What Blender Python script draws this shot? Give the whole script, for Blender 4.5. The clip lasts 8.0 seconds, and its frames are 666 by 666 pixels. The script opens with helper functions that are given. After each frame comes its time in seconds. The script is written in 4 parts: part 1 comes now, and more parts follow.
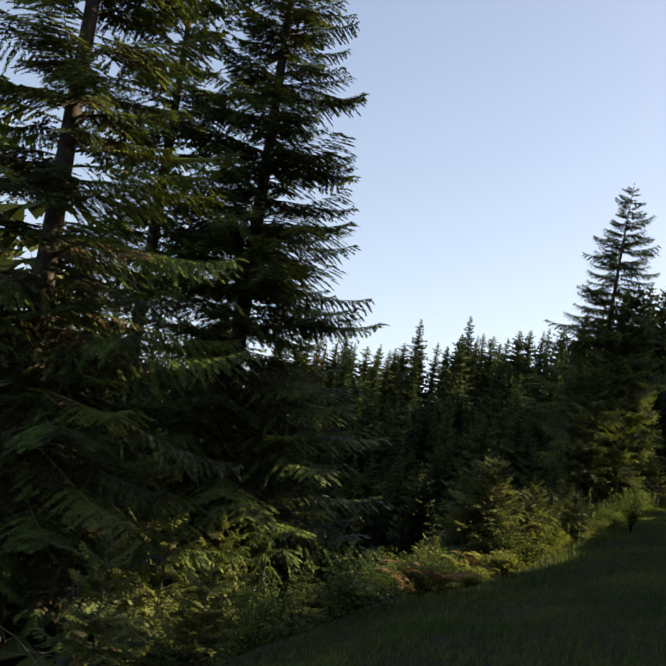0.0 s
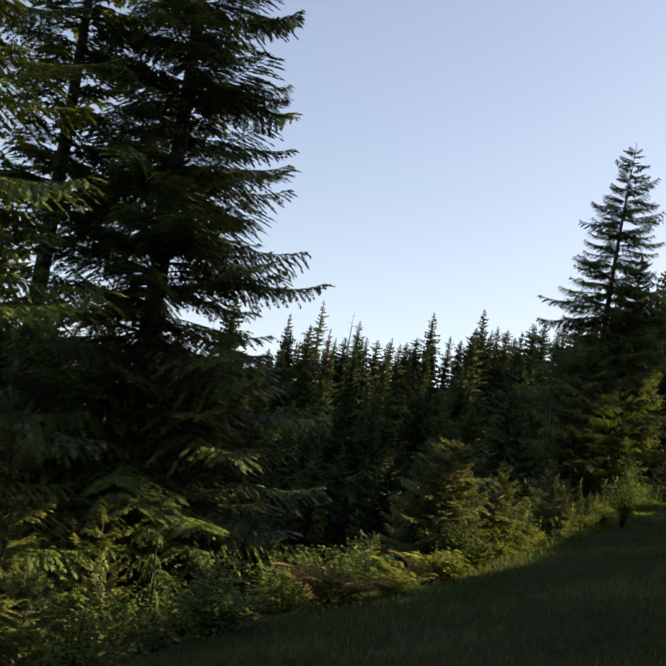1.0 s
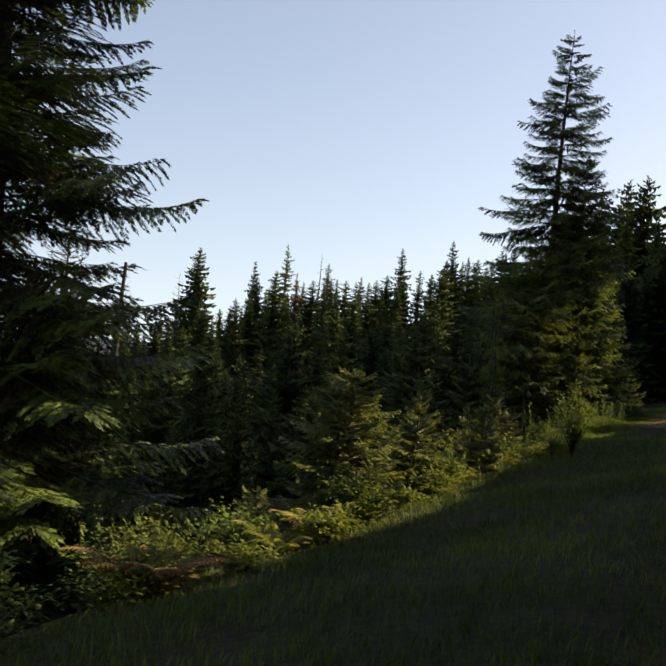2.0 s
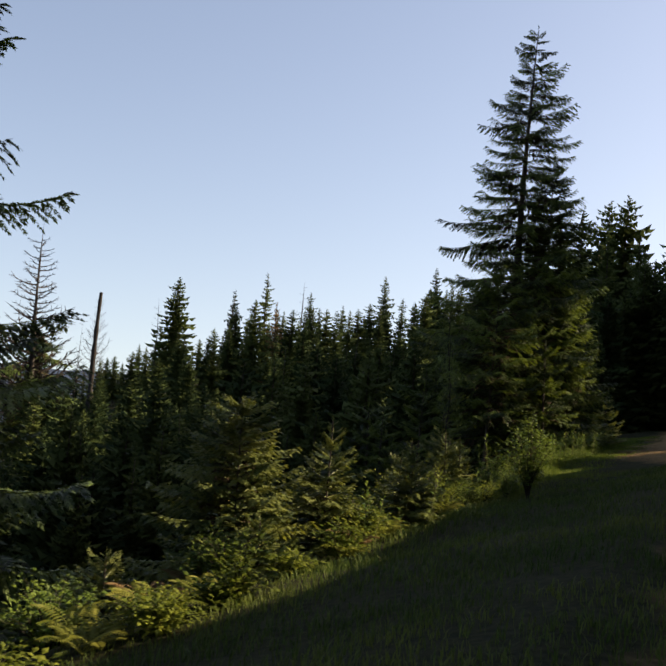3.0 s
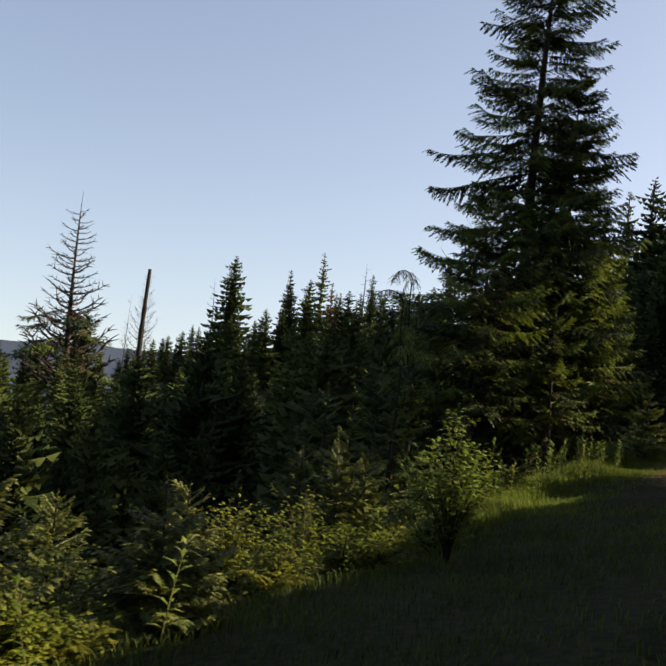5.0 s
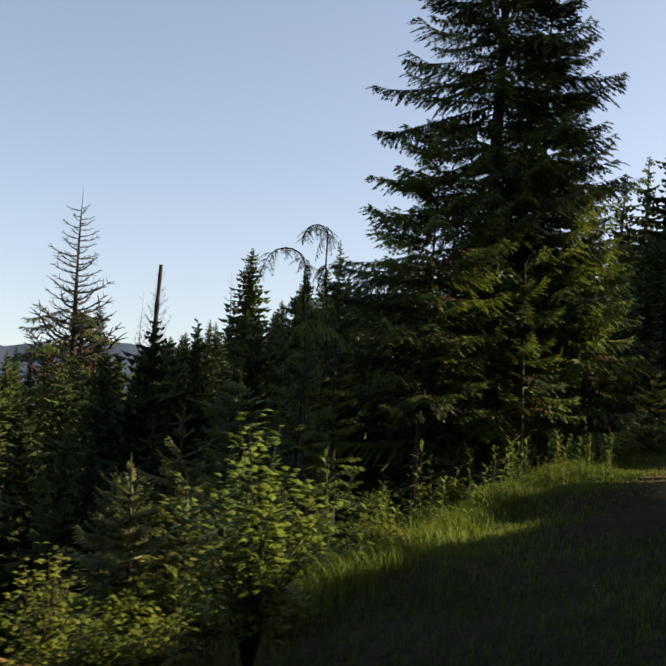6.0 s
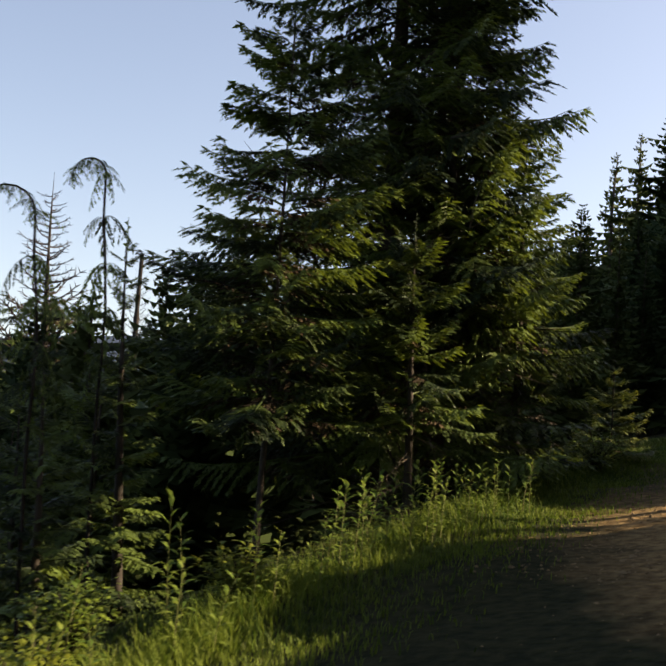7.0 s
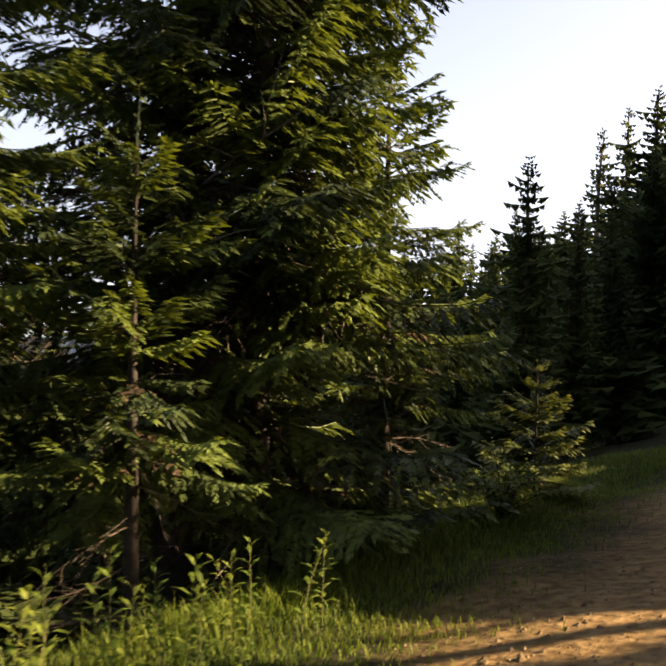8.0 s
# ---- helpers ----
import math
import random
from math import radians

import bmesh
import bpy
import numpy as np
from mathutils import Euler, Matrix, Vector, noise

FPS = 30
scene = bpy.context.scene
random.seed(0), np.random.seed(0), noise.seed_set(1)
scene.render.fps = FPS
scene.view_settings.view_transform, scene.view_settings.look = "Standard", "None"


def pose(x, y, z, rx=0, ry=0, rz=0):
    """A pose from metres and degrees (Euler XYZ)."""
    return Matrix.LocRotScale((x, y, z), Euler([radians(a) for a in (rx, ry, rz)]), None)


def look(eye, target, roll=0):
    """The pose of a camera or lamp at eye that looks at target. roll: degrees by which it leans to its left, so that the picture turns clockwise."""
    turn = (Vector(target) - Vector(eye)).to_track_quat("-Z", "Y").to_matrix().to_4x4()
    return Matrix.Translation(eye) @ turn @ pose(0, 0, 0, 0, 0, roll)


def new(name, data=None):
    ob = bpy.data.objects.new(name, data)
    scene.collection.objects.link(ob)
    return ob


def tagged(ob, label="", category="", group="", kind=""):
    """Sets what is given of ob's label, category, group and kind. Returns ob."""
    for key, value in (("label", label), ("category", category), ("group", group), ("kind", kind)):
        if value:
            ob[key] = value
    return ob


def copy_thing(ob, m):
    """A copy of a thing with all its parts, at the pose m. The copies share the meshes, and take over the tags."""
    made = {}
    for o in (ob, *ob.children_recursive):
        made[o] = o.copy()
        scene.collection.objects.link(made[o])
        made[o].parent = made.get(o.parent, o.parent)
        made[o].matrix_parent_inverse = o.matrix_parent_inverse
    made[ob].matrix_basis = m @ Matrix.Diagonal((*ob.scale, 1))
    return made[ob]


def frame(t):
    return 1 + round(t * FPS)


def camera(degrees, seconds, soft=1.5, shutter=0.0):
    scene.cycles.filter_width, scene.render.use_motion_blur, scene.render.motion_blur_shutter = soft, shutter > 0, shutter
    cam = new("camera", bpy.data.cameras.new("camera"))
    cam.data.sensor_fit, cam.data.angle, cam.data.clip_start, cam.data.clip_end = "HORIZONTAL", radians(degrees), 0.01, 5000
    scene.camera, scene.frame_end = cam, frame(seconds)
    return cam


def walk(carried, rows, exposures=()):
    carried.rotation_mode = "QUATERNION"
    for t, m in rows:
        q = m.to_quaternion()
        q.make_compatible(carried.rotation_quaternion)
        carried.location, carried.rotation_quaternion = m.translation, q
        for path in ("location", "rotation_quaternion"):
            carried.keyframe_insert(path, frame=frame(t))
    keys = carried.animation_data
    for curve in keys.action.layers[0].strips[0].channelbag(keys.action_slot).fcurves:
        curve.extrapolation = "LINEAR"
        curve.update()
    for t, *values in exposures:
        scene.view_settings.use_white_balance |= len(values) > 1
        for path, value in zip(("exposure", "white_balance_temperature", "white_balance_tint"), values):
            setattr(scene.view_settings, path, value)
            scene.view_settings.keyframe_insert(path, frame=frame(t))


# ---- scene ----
cam = camera(36.73, 8.0, soft=2.0, shutter=0.14)
PATH = [
    (0, (-0.000, -0.000, 1.700), (-3.891, 9.184, 2.413), 9.82),
    (0.2, (0.050, 1.030, 1.647), (-3.981, 10.144, 2.469), 9.83),
    (0.5, (0.153, 2.528, 1.569), (-3.890, 11.649, 2.249), 9.89),
    (0.7, (0.235, 3.500, 1.524), (-3.810, 12.619, 2.216), 9.77),
    (1, (0.373, 4.922, 1.474), (-3.697, 14.032, 2.137), 9.72),
    (1.2, (0.472, 5.857, 1.469), (-3.588, 14.974, 2.108), 9.70),
    (1.5, (0.612, 7.215, 1.468), (-3.414, 16.348, 2.077), 9.31),
    (1.6, (0.647, 7.642, 1.457), (-3.207, 16.860, 1.867), 7.51),
    (1.7, (0.680, 8.062, 1.446), (-3.143, 17.300, 1.663), 6.01),
    (1.8, (0.710, 8.475, 1.433), (-3.100, 17.720, 1.597), 5.59),
    (1.9, (0.740, 8.884, 1.421), (-3.088, 18.121, 1.570), 5.12),
    (2, (0.768, 9.289, 1.411), (-3.067, 18.523, 1.565), 4.94),
    (2.1, (0.798, 9.692, 1.402), (-3.000, 18.940, 1.637), 4.58),
    (2.2, (0.825, 10.094, 1.395), (-2.919, 19.361, 1.717), 4.14),
    (3.3, (0.832, 14.678, 1.420), (-2.949, 23.915, 2.036), 4.73),
    (3.4, (0.821, 15.122, 1.421), (-3.061, 24.301, 2.253), 6.57),
    (3.5, (0.810, 15.572, 1.424), (-3.142, 24.720, 2.253), 7.53),
    (3.7, (0.796, 16.493, 1.435), (-3.327, 25.564, 2.273), 7.92),
    (4, (0.795, 17.908, 1.460), (-3.458, 26.922, 2.279), 6.91),
    (4.2, (0.833, 18.860, 1.467), (-3.534, 27.842, 1.965), 7.12),
    (4.5, (0.872, 20.300, 1.489), (-3.495, 29.285, 1.927), 6.98),
    (4.7, (0.857, 21.266, 1.520), (-3.509, 30.255, 1.884), 6.62),
    (5.8, (0.687, 27.029, 1.546), (-4.044, 35.838, 1.701), 3.49),
    (6, (0.648, 28.141, 1.559), (-4.075, 36.955, 1.707), 3.37),
    (6.5, (0.539, 30.938, 1.613), (-4.194, 39.746, 1.728), 3.29),
    (7, (0.389, 33.860, 1.681), (-4.351, 42.665, 1.742), 3.21),
    (7.5, (0.145, 36.896, 1.668), (-4.584, 45.707, 1.694), 3.06),
    (8, (-0.005, 40.000, 1.679), (-4.764, 48.795, 1.699), 2.30),
]
EXPOSURES = [(0.0, 1.47, 8050, 15), (2.2, 1.45, 8350, 17), (3.5, 1.26, 7700, 18), (4.7, 1.26, 8000, 17), (6.5, 1.33, 7800, 17), (7.2, 1.6, 8300, 20), (8.0, 2.1, 9300, 27)]
walk(cam, [(t, look(eye, target, roll)) for t, eye, target, roll in PATH], EXPOSURES)

# ---------------------------------------------------------------- light
SUN_AZ, SUN_EL = 55.0, 27.0          # clockwise from +y, above the horizon
world = bpy.data.worlds.new("world")
scene.world = world
world.use_nodes = True
wn = world.node_tree
sky = wn.nodes.new("ShaderNodeTexSky")
sky.sky_type, sky.sun_disc = "NISHITA", False
sky.sun_elevation, sky.sun_rotation = radians(SUN_EL), radians(SUN_AZ)
sky.altitude, sky.air_density, sky.dust_density, sky.ozone_density = 900, 1.0, 3.0, 1.0
lift = wn.nodes.new("ShaderNodeMapping")          # sky looked up higher: it pales gently towards the horizon, without a yellow band
lift.inputs["Location"].default_value, lift.inputs["Scale"].default_value = (0, 0, 0.12), (1, 1, 0.85)
wn.links.new(wn.nodes.new("ShaderNodeTexCoord").outputs["Generated"], lift.inputs["Vector"])
wn.links.new(lift.outputs["Vector"], sky.inputs["Vector"])
wn.links.new(sky.outputs[0], wn.nodes["Background"].inputs[0])
wn.nodes["Background"].inputs[1].default_value = 0.10
sun_data = bpy.data.lights.new("sun", "SUN")
sun_data.energy, sun_data.angle, sun_data.color = 5.0, radians(0.55), (1.0, 0.91, 0.71)
sun = new("sun", sun_data)
a, e = radians(SUN_AZ), radians(SUN_EL)
sun.matrix_world = look((40 * math.sin(a), 40 * math.cos(a), 40 * math.tan(e)), (0, 0, 0))


# ---------------------------------------------------------------- materials
def material(name, colors, scale=6.0, rough=0.8, bump=0.0, bump_scale=40.0, translucent=0.0, per="object", amount=0.35, spec=0.12, through_tint=(1.0, 1.0, 1.0)):
    """A surface of two or three colours mixed by noise at two scales, with a random shift for each piece."""
    m = bpy.data.materials.new(name)
    m.use_nodes = True
    t = m.node_tree
    n, l = t.nodes, t.links
    bsdf, out = n["Principled BSDF"], n["Material Output"]
    co = n.new("ShaderNodeTexCoord")
    big, fine = n.new("ShaderNodeTexNoise"), n.new("ShaderNodeTexNoise")
    big.inputs["Scale"].default_value, fine.inputs["Scale"].default_value = scale, scale * 9
    big.inputs["Detail"].default_value, fine.inputs["Detail"].default_value = 5, 3
    l.new(co.outputs["Object"], big.inputs["Vector"])
    l.new(co.outputs["Object"], fine.inputs["Vector"])
    mix = n.new("ShaderNodeMath")
    mix.operation = "MULTIPLY_ADD"
    l.new(fine.outputs["Fac"], mix.inputs[0])
    mix.inputs[1].default_value = 0.45
    l.new(big.outputs["Fac"], mix.inputs[2])
    if per == "object":
        r = n.new("ShaderNodeObjectInfo").outputs["Random"]
    else:
        r = n.new("ShaderNodeNewGeometry").outputs["Random Per Island"]
    add = n.new("ShaderNodeMath")
    add.operation = "MULTIPLY_ADD"
    l.new(r, add.inputs[0])
    add.inputs[1].default_value = amount
    l.new(mix.outputs[0], add.inputs[2])
    ramp = n.new("ShaderNodeValToRGB")
    ramp.color_ramp.elements[0].position, ramp.color_ramp.elements[1].position = 0.5, 1.15 if amount > 0.2 else 0.95
    ramp.color_ramp.elements[0].color, ramp.color_ramp.elements[1].color = (*colors[0], 1), (*colors[-1], 1)
    if len(colors) == 3:
        ramp.color_ramp.elements.new(0.78).color = (*colors[1], 1)
    l.new(add.outputs[0], ramp.inputs[0])
    l.new(ramp.outputs[0], bsdf.inputs["Base Color"])
    bsdf.inputs["Roughness"].default_value = rough
    bsdf.inputs["Specular IOR Level"].default_value = spec
    if bump:
        bn, bt = n.new("ShaderNodeBump"), n.new("ShaderNodeTexNoise")
        bt.inputs["Scale"].default_value, bt.inputs["Detail"].default_value = bump_scale, 6
        l.new(co.outputs["Object"], bt.inputs["Vector"])
        bn.inputs["Strength"].default_value = bump
        l.new(bt.outputs["Fac"], bn.inputs["Height"])
        l.new(bn.outputs["Normal"], bsdf.inputs["Normal"])
    if translucent:
        tr, sh = n.new("ShaderNodeBsdfTranslucent"), n.new("ShaderNodeMixShader")
        tint = n.new("ShaderNodeVectorMath")
        tint.operation = "MULTIPLY"
        tint.inputs[1].default_value = through_tint
        l.new(ramp.outputs[0], tint.inputs[0])
        l.new(tint.outputs[0], tr.inputs["Color"])
        sh.inputs[0].default_value = translucent
        l.new(bsdf.outputs[0], sh.inputs[1])
        l.new(tr.outputs[0], sh.inputs[2])
        l.new(sh.outputs[0], out.inputs["Surface"])
    return m


NEEDLE = material("fir_needles", [(0.008, 0.014, 0.008), (0.026, 0.043, 0.017), (0.10, 0.145, 0.036)], 1.1, 0.5, translucent=0.2, spec=0.16, through_tint=(1.9, 1.7, 0.7))
NEEDLE_YOUNG = material("young_fir_needles", [(0.020, 0.036, 0.015), (0.058, 0.085, 0.028), (0.15, 0.175, 0.052)], 1.6, 0.5, translucent=0.28, spec=0.2, through_tint=(1.5, 1.35, 0.7))
NEEDLE_FAR = material("distant_needles", [(0.010, 0.022, 0.009), (0.026, 0.042, 0.014), (0.062, 0.082, 0.024)], 0.25, 0.7, translucent=0.15, amount=0.5, spec=0.04)
NEEDLE_WOOD = material("forest_needles", [(0.008, 0.018, 0.008), (0.02, 0.034, 0.012), (0.05, 0.07, 0.022)], 0.06, 0.7, translucent=0.25, per="island", amount=0.3, spec=0.04)
NEEDLE_RUST = material("rusty_needles", [(0.09, 0.06, 0.025), (0.15, 0.10, 0.04)], 0.6, 0.8, translucent=0.2)
TWIG = material("dead_twigs", [(0.011, 0.009, 0.008), (0.034, 0.027, 0.022)], 3, 0.9)
BARE_TWIG = material("bare_grey_brown_twigs", [(0.03, 0.024, 0.018), (0.075, 0.06, 0.045), (0.13, 0.11, 0.085)], 3, 0.85)
BARK = material("fir_bark", [(0.022, 0.019, 0.016), (0.045, 0.038, 0.032), (0.08, 0.066, 0.054)], 4, 0.92, 0.7, 22)
# Old brown twigs, whose dark tone also stands in for shade inside the boughs.
OLD_TWIG_SHADE = material("old_brown_twigs_inner_shade", [(0.016, 0.012, 0.008), (0.034, 0.025, 0.015), (0.085, 0.058, 0.034)], 2, 0.85, spec=0.1)
GREY_WOOD = material("weathered_dead_wood", [(0.013, 0.011, 0.010), (0.042, 0.037, 0.033)], 3, 0.9, 0.5, 30)
LEAF = material("shrub_leaves", [(0.042, 0.076, 0.012), (0.092, 0.125, 0.019), (0.175, 0.20, 0.03)], 2.2, 0.5, translucent=0.45)
LEAF_DARK = material("alder_leaves", [(0.022, 0.047, 0.009), (0.055, 0.095, 0.015), (0.12, 0.165, 0.025)], 2.2, 0.45, translucent=0.25)
FERN = material("fern_fronds", [(0.09, 0.12, 0.02), (0.2, 0.2, 0.04)], 2.5, 0.6, translucent=0.4)
FERN_BROWN = material("withered_bracken", [(0.10, 0.06, 0.03), (0.2, 0.13, 0.06)], 3, 0.85, translucent=0.2)
WEED = material("fireweed_leaves", [(0.045, 0.09, 0.018), (0.095, 0.155, 0.028), (0.17, 0.22, 0.04)], 2.5, 0.5, translucent=0.4)
STEM = material("green_stems", [(0.10, 0.09, 0.04), (0.16, 0.17, 0.06)], 5, 0.7)
# Brighter copy of the grass colour, standing in for sun on the verge edge.
GRASS_SUN_TINT = material("sun_tinted_grass_blades", [(0.025, 0.058, 0.008), (0.062, 0.11, 0.013), (0.14, 0.185, 0.028)], 0.35, 0.6, translucent=0.4, per="island", amount=0.45)
GRASS = material("grass_blades", [(0.022, 0.048, 0.011), (0.055, 0.092, 0.02), (0.12, 0.15, 0.034)], 0.35, 0.6, translucent=0.35, per="island", amount=0.22)
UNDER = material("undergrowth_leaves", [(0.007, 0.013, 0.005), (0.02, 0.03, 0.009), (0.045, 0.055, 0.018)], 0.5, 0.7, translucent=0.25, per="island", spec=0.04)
STONE = material("earthy_stone", [(0.06, 0.038, 0.018), (0.12, 0.08, 0.038), (0.22, 0.155, 0.085)], 8, 0.9, 0.4, 40, per="island")
# Distance haze is painted into this base colour as blue.
RIDGE = material("haze_blue_ridge", [(0.026, 0.042, 0.072), (0.046, 0.064, 0.098)], 0.012, 1.0, spec=0.0)


def ground_material():
    m = bpy.data.materials.new("forest_floor_and_dirt")
    m.use_nodes = True
    t = m.node_tree
    n, l = t.nodes, t.links
    bsdf = n["Principled BSDF"]
    co = n.new("ShaderNodeTexCoord")
    sep = n.new("ShaderNodeSeparateXYZ")
    l.new(co.outputs["Object"], sep.inputs[0])
    edge = n.new("ShaderNodeTexNoise")
    edge.inputs["Scale"].default_value, edge.inputs["Detail"].default_value = 0.7, 6
    l.new(co.outputs["Object"], edge.inputs["Vector"])
    wob = n.new("ShaderNodeMath")
    wob.operation = "MULTIPLY_ADD"
    l.new(edge.outputs["Fac"], wob.inputs[0])
    wob.inputs[1].default_value = 3.2
    ahead = n.new("ShaderNodeMapRange")
    ahead.inputs["From Min"].default_value, ahead.inputs["From Max"].default_value = 38.0, 44.0
    ahead.inputs["To Min"].default_value, ahead.inputs["To Max"].default_value = -2.4, 0.75
    l.new(sep.outputs["Y"], ahead.inputs["Value"])
    shift = n.new("ShaderNodeMath")
    l.new(sep.outputs["X"], shift.inputs[0])
    l.new(ahead.outputs[0], shift.inputs[1])
    l.new(shift.outputs[0], wob.inputs[2])
    road = n.new("ShaderNodeMapRange")
    road.inputs["From Min"].default_value, road.inputs["From Max"].default_value = -0.5, 0.7
    l.new(wob.outputs[0], road.inputs["Value"])
    fine = n.new("ShaderNodeTexNoise")
    fine.inputs["Scale"].default_value, fine.inputs["Detail"].default_value = 9, 8
    l.new(co.outputs["Object"], fine.inputs["Vector"])
    dirt, soil = n.new("ShaderNodeValToRGB"), n.new("ShaderNodeValToRGB")
    for r, lo, hi in ((dirt, (0.12, 0.072, 0.029), (0.30, 0.20, 0.09)), (soil, (0.012, 0.015, 0.006), (0.038, 0.038, 0.016))):
        r.color_ramp.elements[0].position, r.color_ramp.elements[1].position = 0.35, 0.7
        r.color_ramp.elements[0].color, r.color_ramp.elements[1].color = (*lo, 1), (*hi, 1)
        l.new(fine.outputs["Fac"], r.inputs[0])
    mix = n.new("ShaderNodeMix")
    mix.data_type = "RGBA"
    bank = n.new("ShaderNodeMapRange")
    bank.inputs["From Min"].default_value, bank.inputs["From Max"].default_value = 4.6, 6.2
    bank.inputs["To Min"].default_value, bank.inputs["To Max"].default_value = 1.0, 0.0
    l.new(wob.outputs[0], bank.inputs["Value"])
    track = n.new("ShaderNodeMath")
    track.operation = "MULTIPLY"
    l.new(road.outputs[0], track.inputs[0])
    l.new(bank.outputs[0], track.inputs[1])
    l.new(track.outputs[0], mix.inputs["Factor"])
    l.new(soil.outputs[0], mix.inputs["A"])
    l.new(dirt.outputs[0], mix.inputs["B"])
    l.new(mix.outputs["Result"], bsdf.inputs["Base Color"])
    bsdf.inputs["Roughness"].default_value = 0.95
    bsdf.inputs["Specular IOR Level"].default_value = 0.08
    bump = n.new("ShaderNodeBump")
    bump.inputs["Strength"].default_value, bump.inputs["Distance"].default_value = 0.6, 0.06
    l.new(fine.outputs["Fac"], bump.inputs["Height"])
    l.new(bump.outputs["Normal"], bsdf.inputs["Normal"])
    return m


# ---------------------------------------------------------------- mesh helpers
class Shape:
    """Gathers vertices and faces for one mesh."""

    def __init__(self):
        self.v, self.f = [], []

    def tri(self, a, b, c):
        k = len(self.v)
        self.v += (a, b, c)
        self.f.append((k, k + 1, k + 2))

    def quad(self, a, b, c, d):
        k = len(self.v)
        self.v += (a, b, c, d)
        self.f.append((k, k + 1, k + 2, k + 3))

    def tube(self, pts, radii, sides=6):
        """A tapered tube along points."""
        k = len(self.v)
        for i, (p, r) in enumerate(zip(pts, radii)):
            d = (pts[min(i + 1, len(pts) - 1)] - pts[max(i - 1, 0)]).normalized()
            u = d.cross(Vector((0.31, 0.9, 0.3))).normalized()
            w = d.cross(u)
            for j in range(sides):
                a = 2 * math.pi * j / sides
                self.v.append(p + (u * math.cos(a) + w * math.sin(a)) * r)
        for i in range(len(pts) - 1):
            for j in range(sides):
                a, b = k + i * sides + j, k + i * sides + (j + 1) % sides
                self.f.append((a, b, b + sides, a + sides))

    def mesh(self, name, mat, smooth=False):
        me = bpy.data.meshes.new(name)
        me.from_pydata([tuple(p) for p in self.v], [], self.f)
        me.materials.append(mat)
        if smooth:
            me.polygons.foreach_set("use_smooth", [True] * len(me.polygons))
        me.update()
        return me


def part(name, me, parent, m=None, label=""):
    ob = new(name, me)
    ob.parent = parent
    if m is not None:
        ob.matrix_basis = m
    return tagged(ob, label)


def thing(name, place, label, category, group="", turn=0.0, scale=1.0):
    ob = new(name)
    ob.empty_display_size = 0.3
    ob.matrix_basis = Matrix.LocRotScale(place, Euler((0, 0, turn)), (scale,) * 3)
    return tagged(ob, label, category, group)


def smooth(a, b, x):
    t = min(1.0, max(0.0, (x - a) / (b - a)))
    return t * t * (3 - 2 * t)


# ---------------------------------------------------------------- terrain
def terrain(x, y):
    road = float(np.interp(y, [-40, 0, 8, 20, 30, 40, 70, 120], [0.1, 0.05, -0.22, -0.2, -0.05, 0.05, 0.4, 0.6]))
    slope = 0.25 - 0.10 * smooth(35, 43, y)
    d1, d2 = min(max(0.0, -0.2 - x), 3.8), max(0.0, -5.7 - x)
    d3 = min(max(0.0, -4.0 - x), 1.7)
    far = math.hypot(x, y - 15)
    az = math.degrees(math.atan2(-x, max(y - 15, 0.1)))
    closed = smooth(54, 84, y) * smooth(-45, -14, x)
    drop = -13.5 * (1 - math.exp(-d2 / 12.5)) * (1 - 0.93 * closed)
    hill = 19 * smooth(105, 245, far) * smooth(42, 25, az) * (1 if x < 0 else 0)
    left = -45 * smooth(120, 420, far) * smooth(34, 46, az) - 190 * smooth(330, 1000, far) * smooth(20, 34, az)
    # Unseen bank; height and notch are set to shade the verge and light the dirt.
    gap = smooth(49.9, 50.6, y) * smooth(53.3, 52.6, y) * (0.75 + 0.6 * noise.noise((0.2, y * 1.3, 5.0)))
    bank = (6.0 + 0.5 * smooth(26, 23.5, y) + 0.25 * smooth(39.6, 40.4, y) * smooth(43.2, 42.4, y) - 0.5 * smooth(23.5, 27, y) * smooth(48, 46, y) + 0.4 * noise.noise((0.5, y * 0.45, 7.0)) + 0.3 * noise.noise((0.5, y * 1.6, 3.0))) * smooth(3.2, 6.6, x) * (1 - 0.6 * gap)
    rough = 0.14 * noise.noise((x * 0.5, y * 0.5, 0.3)) + 0.5 * smooth(5, 25, -x) * noise.noise((x * 0.09, y * 0.09, 4.0))
    rough *= smooth(-0.6, -3.0, x) if x > -3.0 else 1.0
    return road - slope * d1 - 0.3 * d3 * (1 - 0.6 * closed) + drop + hill + left + bank + rough


def spaced(stops):
    out = []
    for a, b, n in stops:
        out += list(np.linspace(a, b, n, endpoint=False))
    return out + [stops[-1][1]]


def build_ground():
    xs = spaced([(-4500, -400, 14), (-400, -80, 20), (-80, -20, 34), (-20, -6, 34), (-6, 2, 44), (2, 14, 14), (14, 200, 12), (200, 4500, 12)])
    ys = spaced([(-4500, -200, 12), (-200, -10, 16), (-10, 60, 130), (60, 130, 46), (130, 320, 44), (320, 4500, 20)])
    s = Shape()
    s.v = [(x, y, terrain(x, y)) for y in ys for x in xs]
    w = len(xs)
    s.f = [(j * w + i, j * w + i + 1, j * w + w + i + 1, j * w + w + i) for j in range(len(ys) - 1) for i in range(w - 1)]
    return tagged(new("ground", s.mesh("ground", ground_material(), True)), "sloping forest ground with a brown dirt track along its edge", "ground", kind="structure")


build_ground()


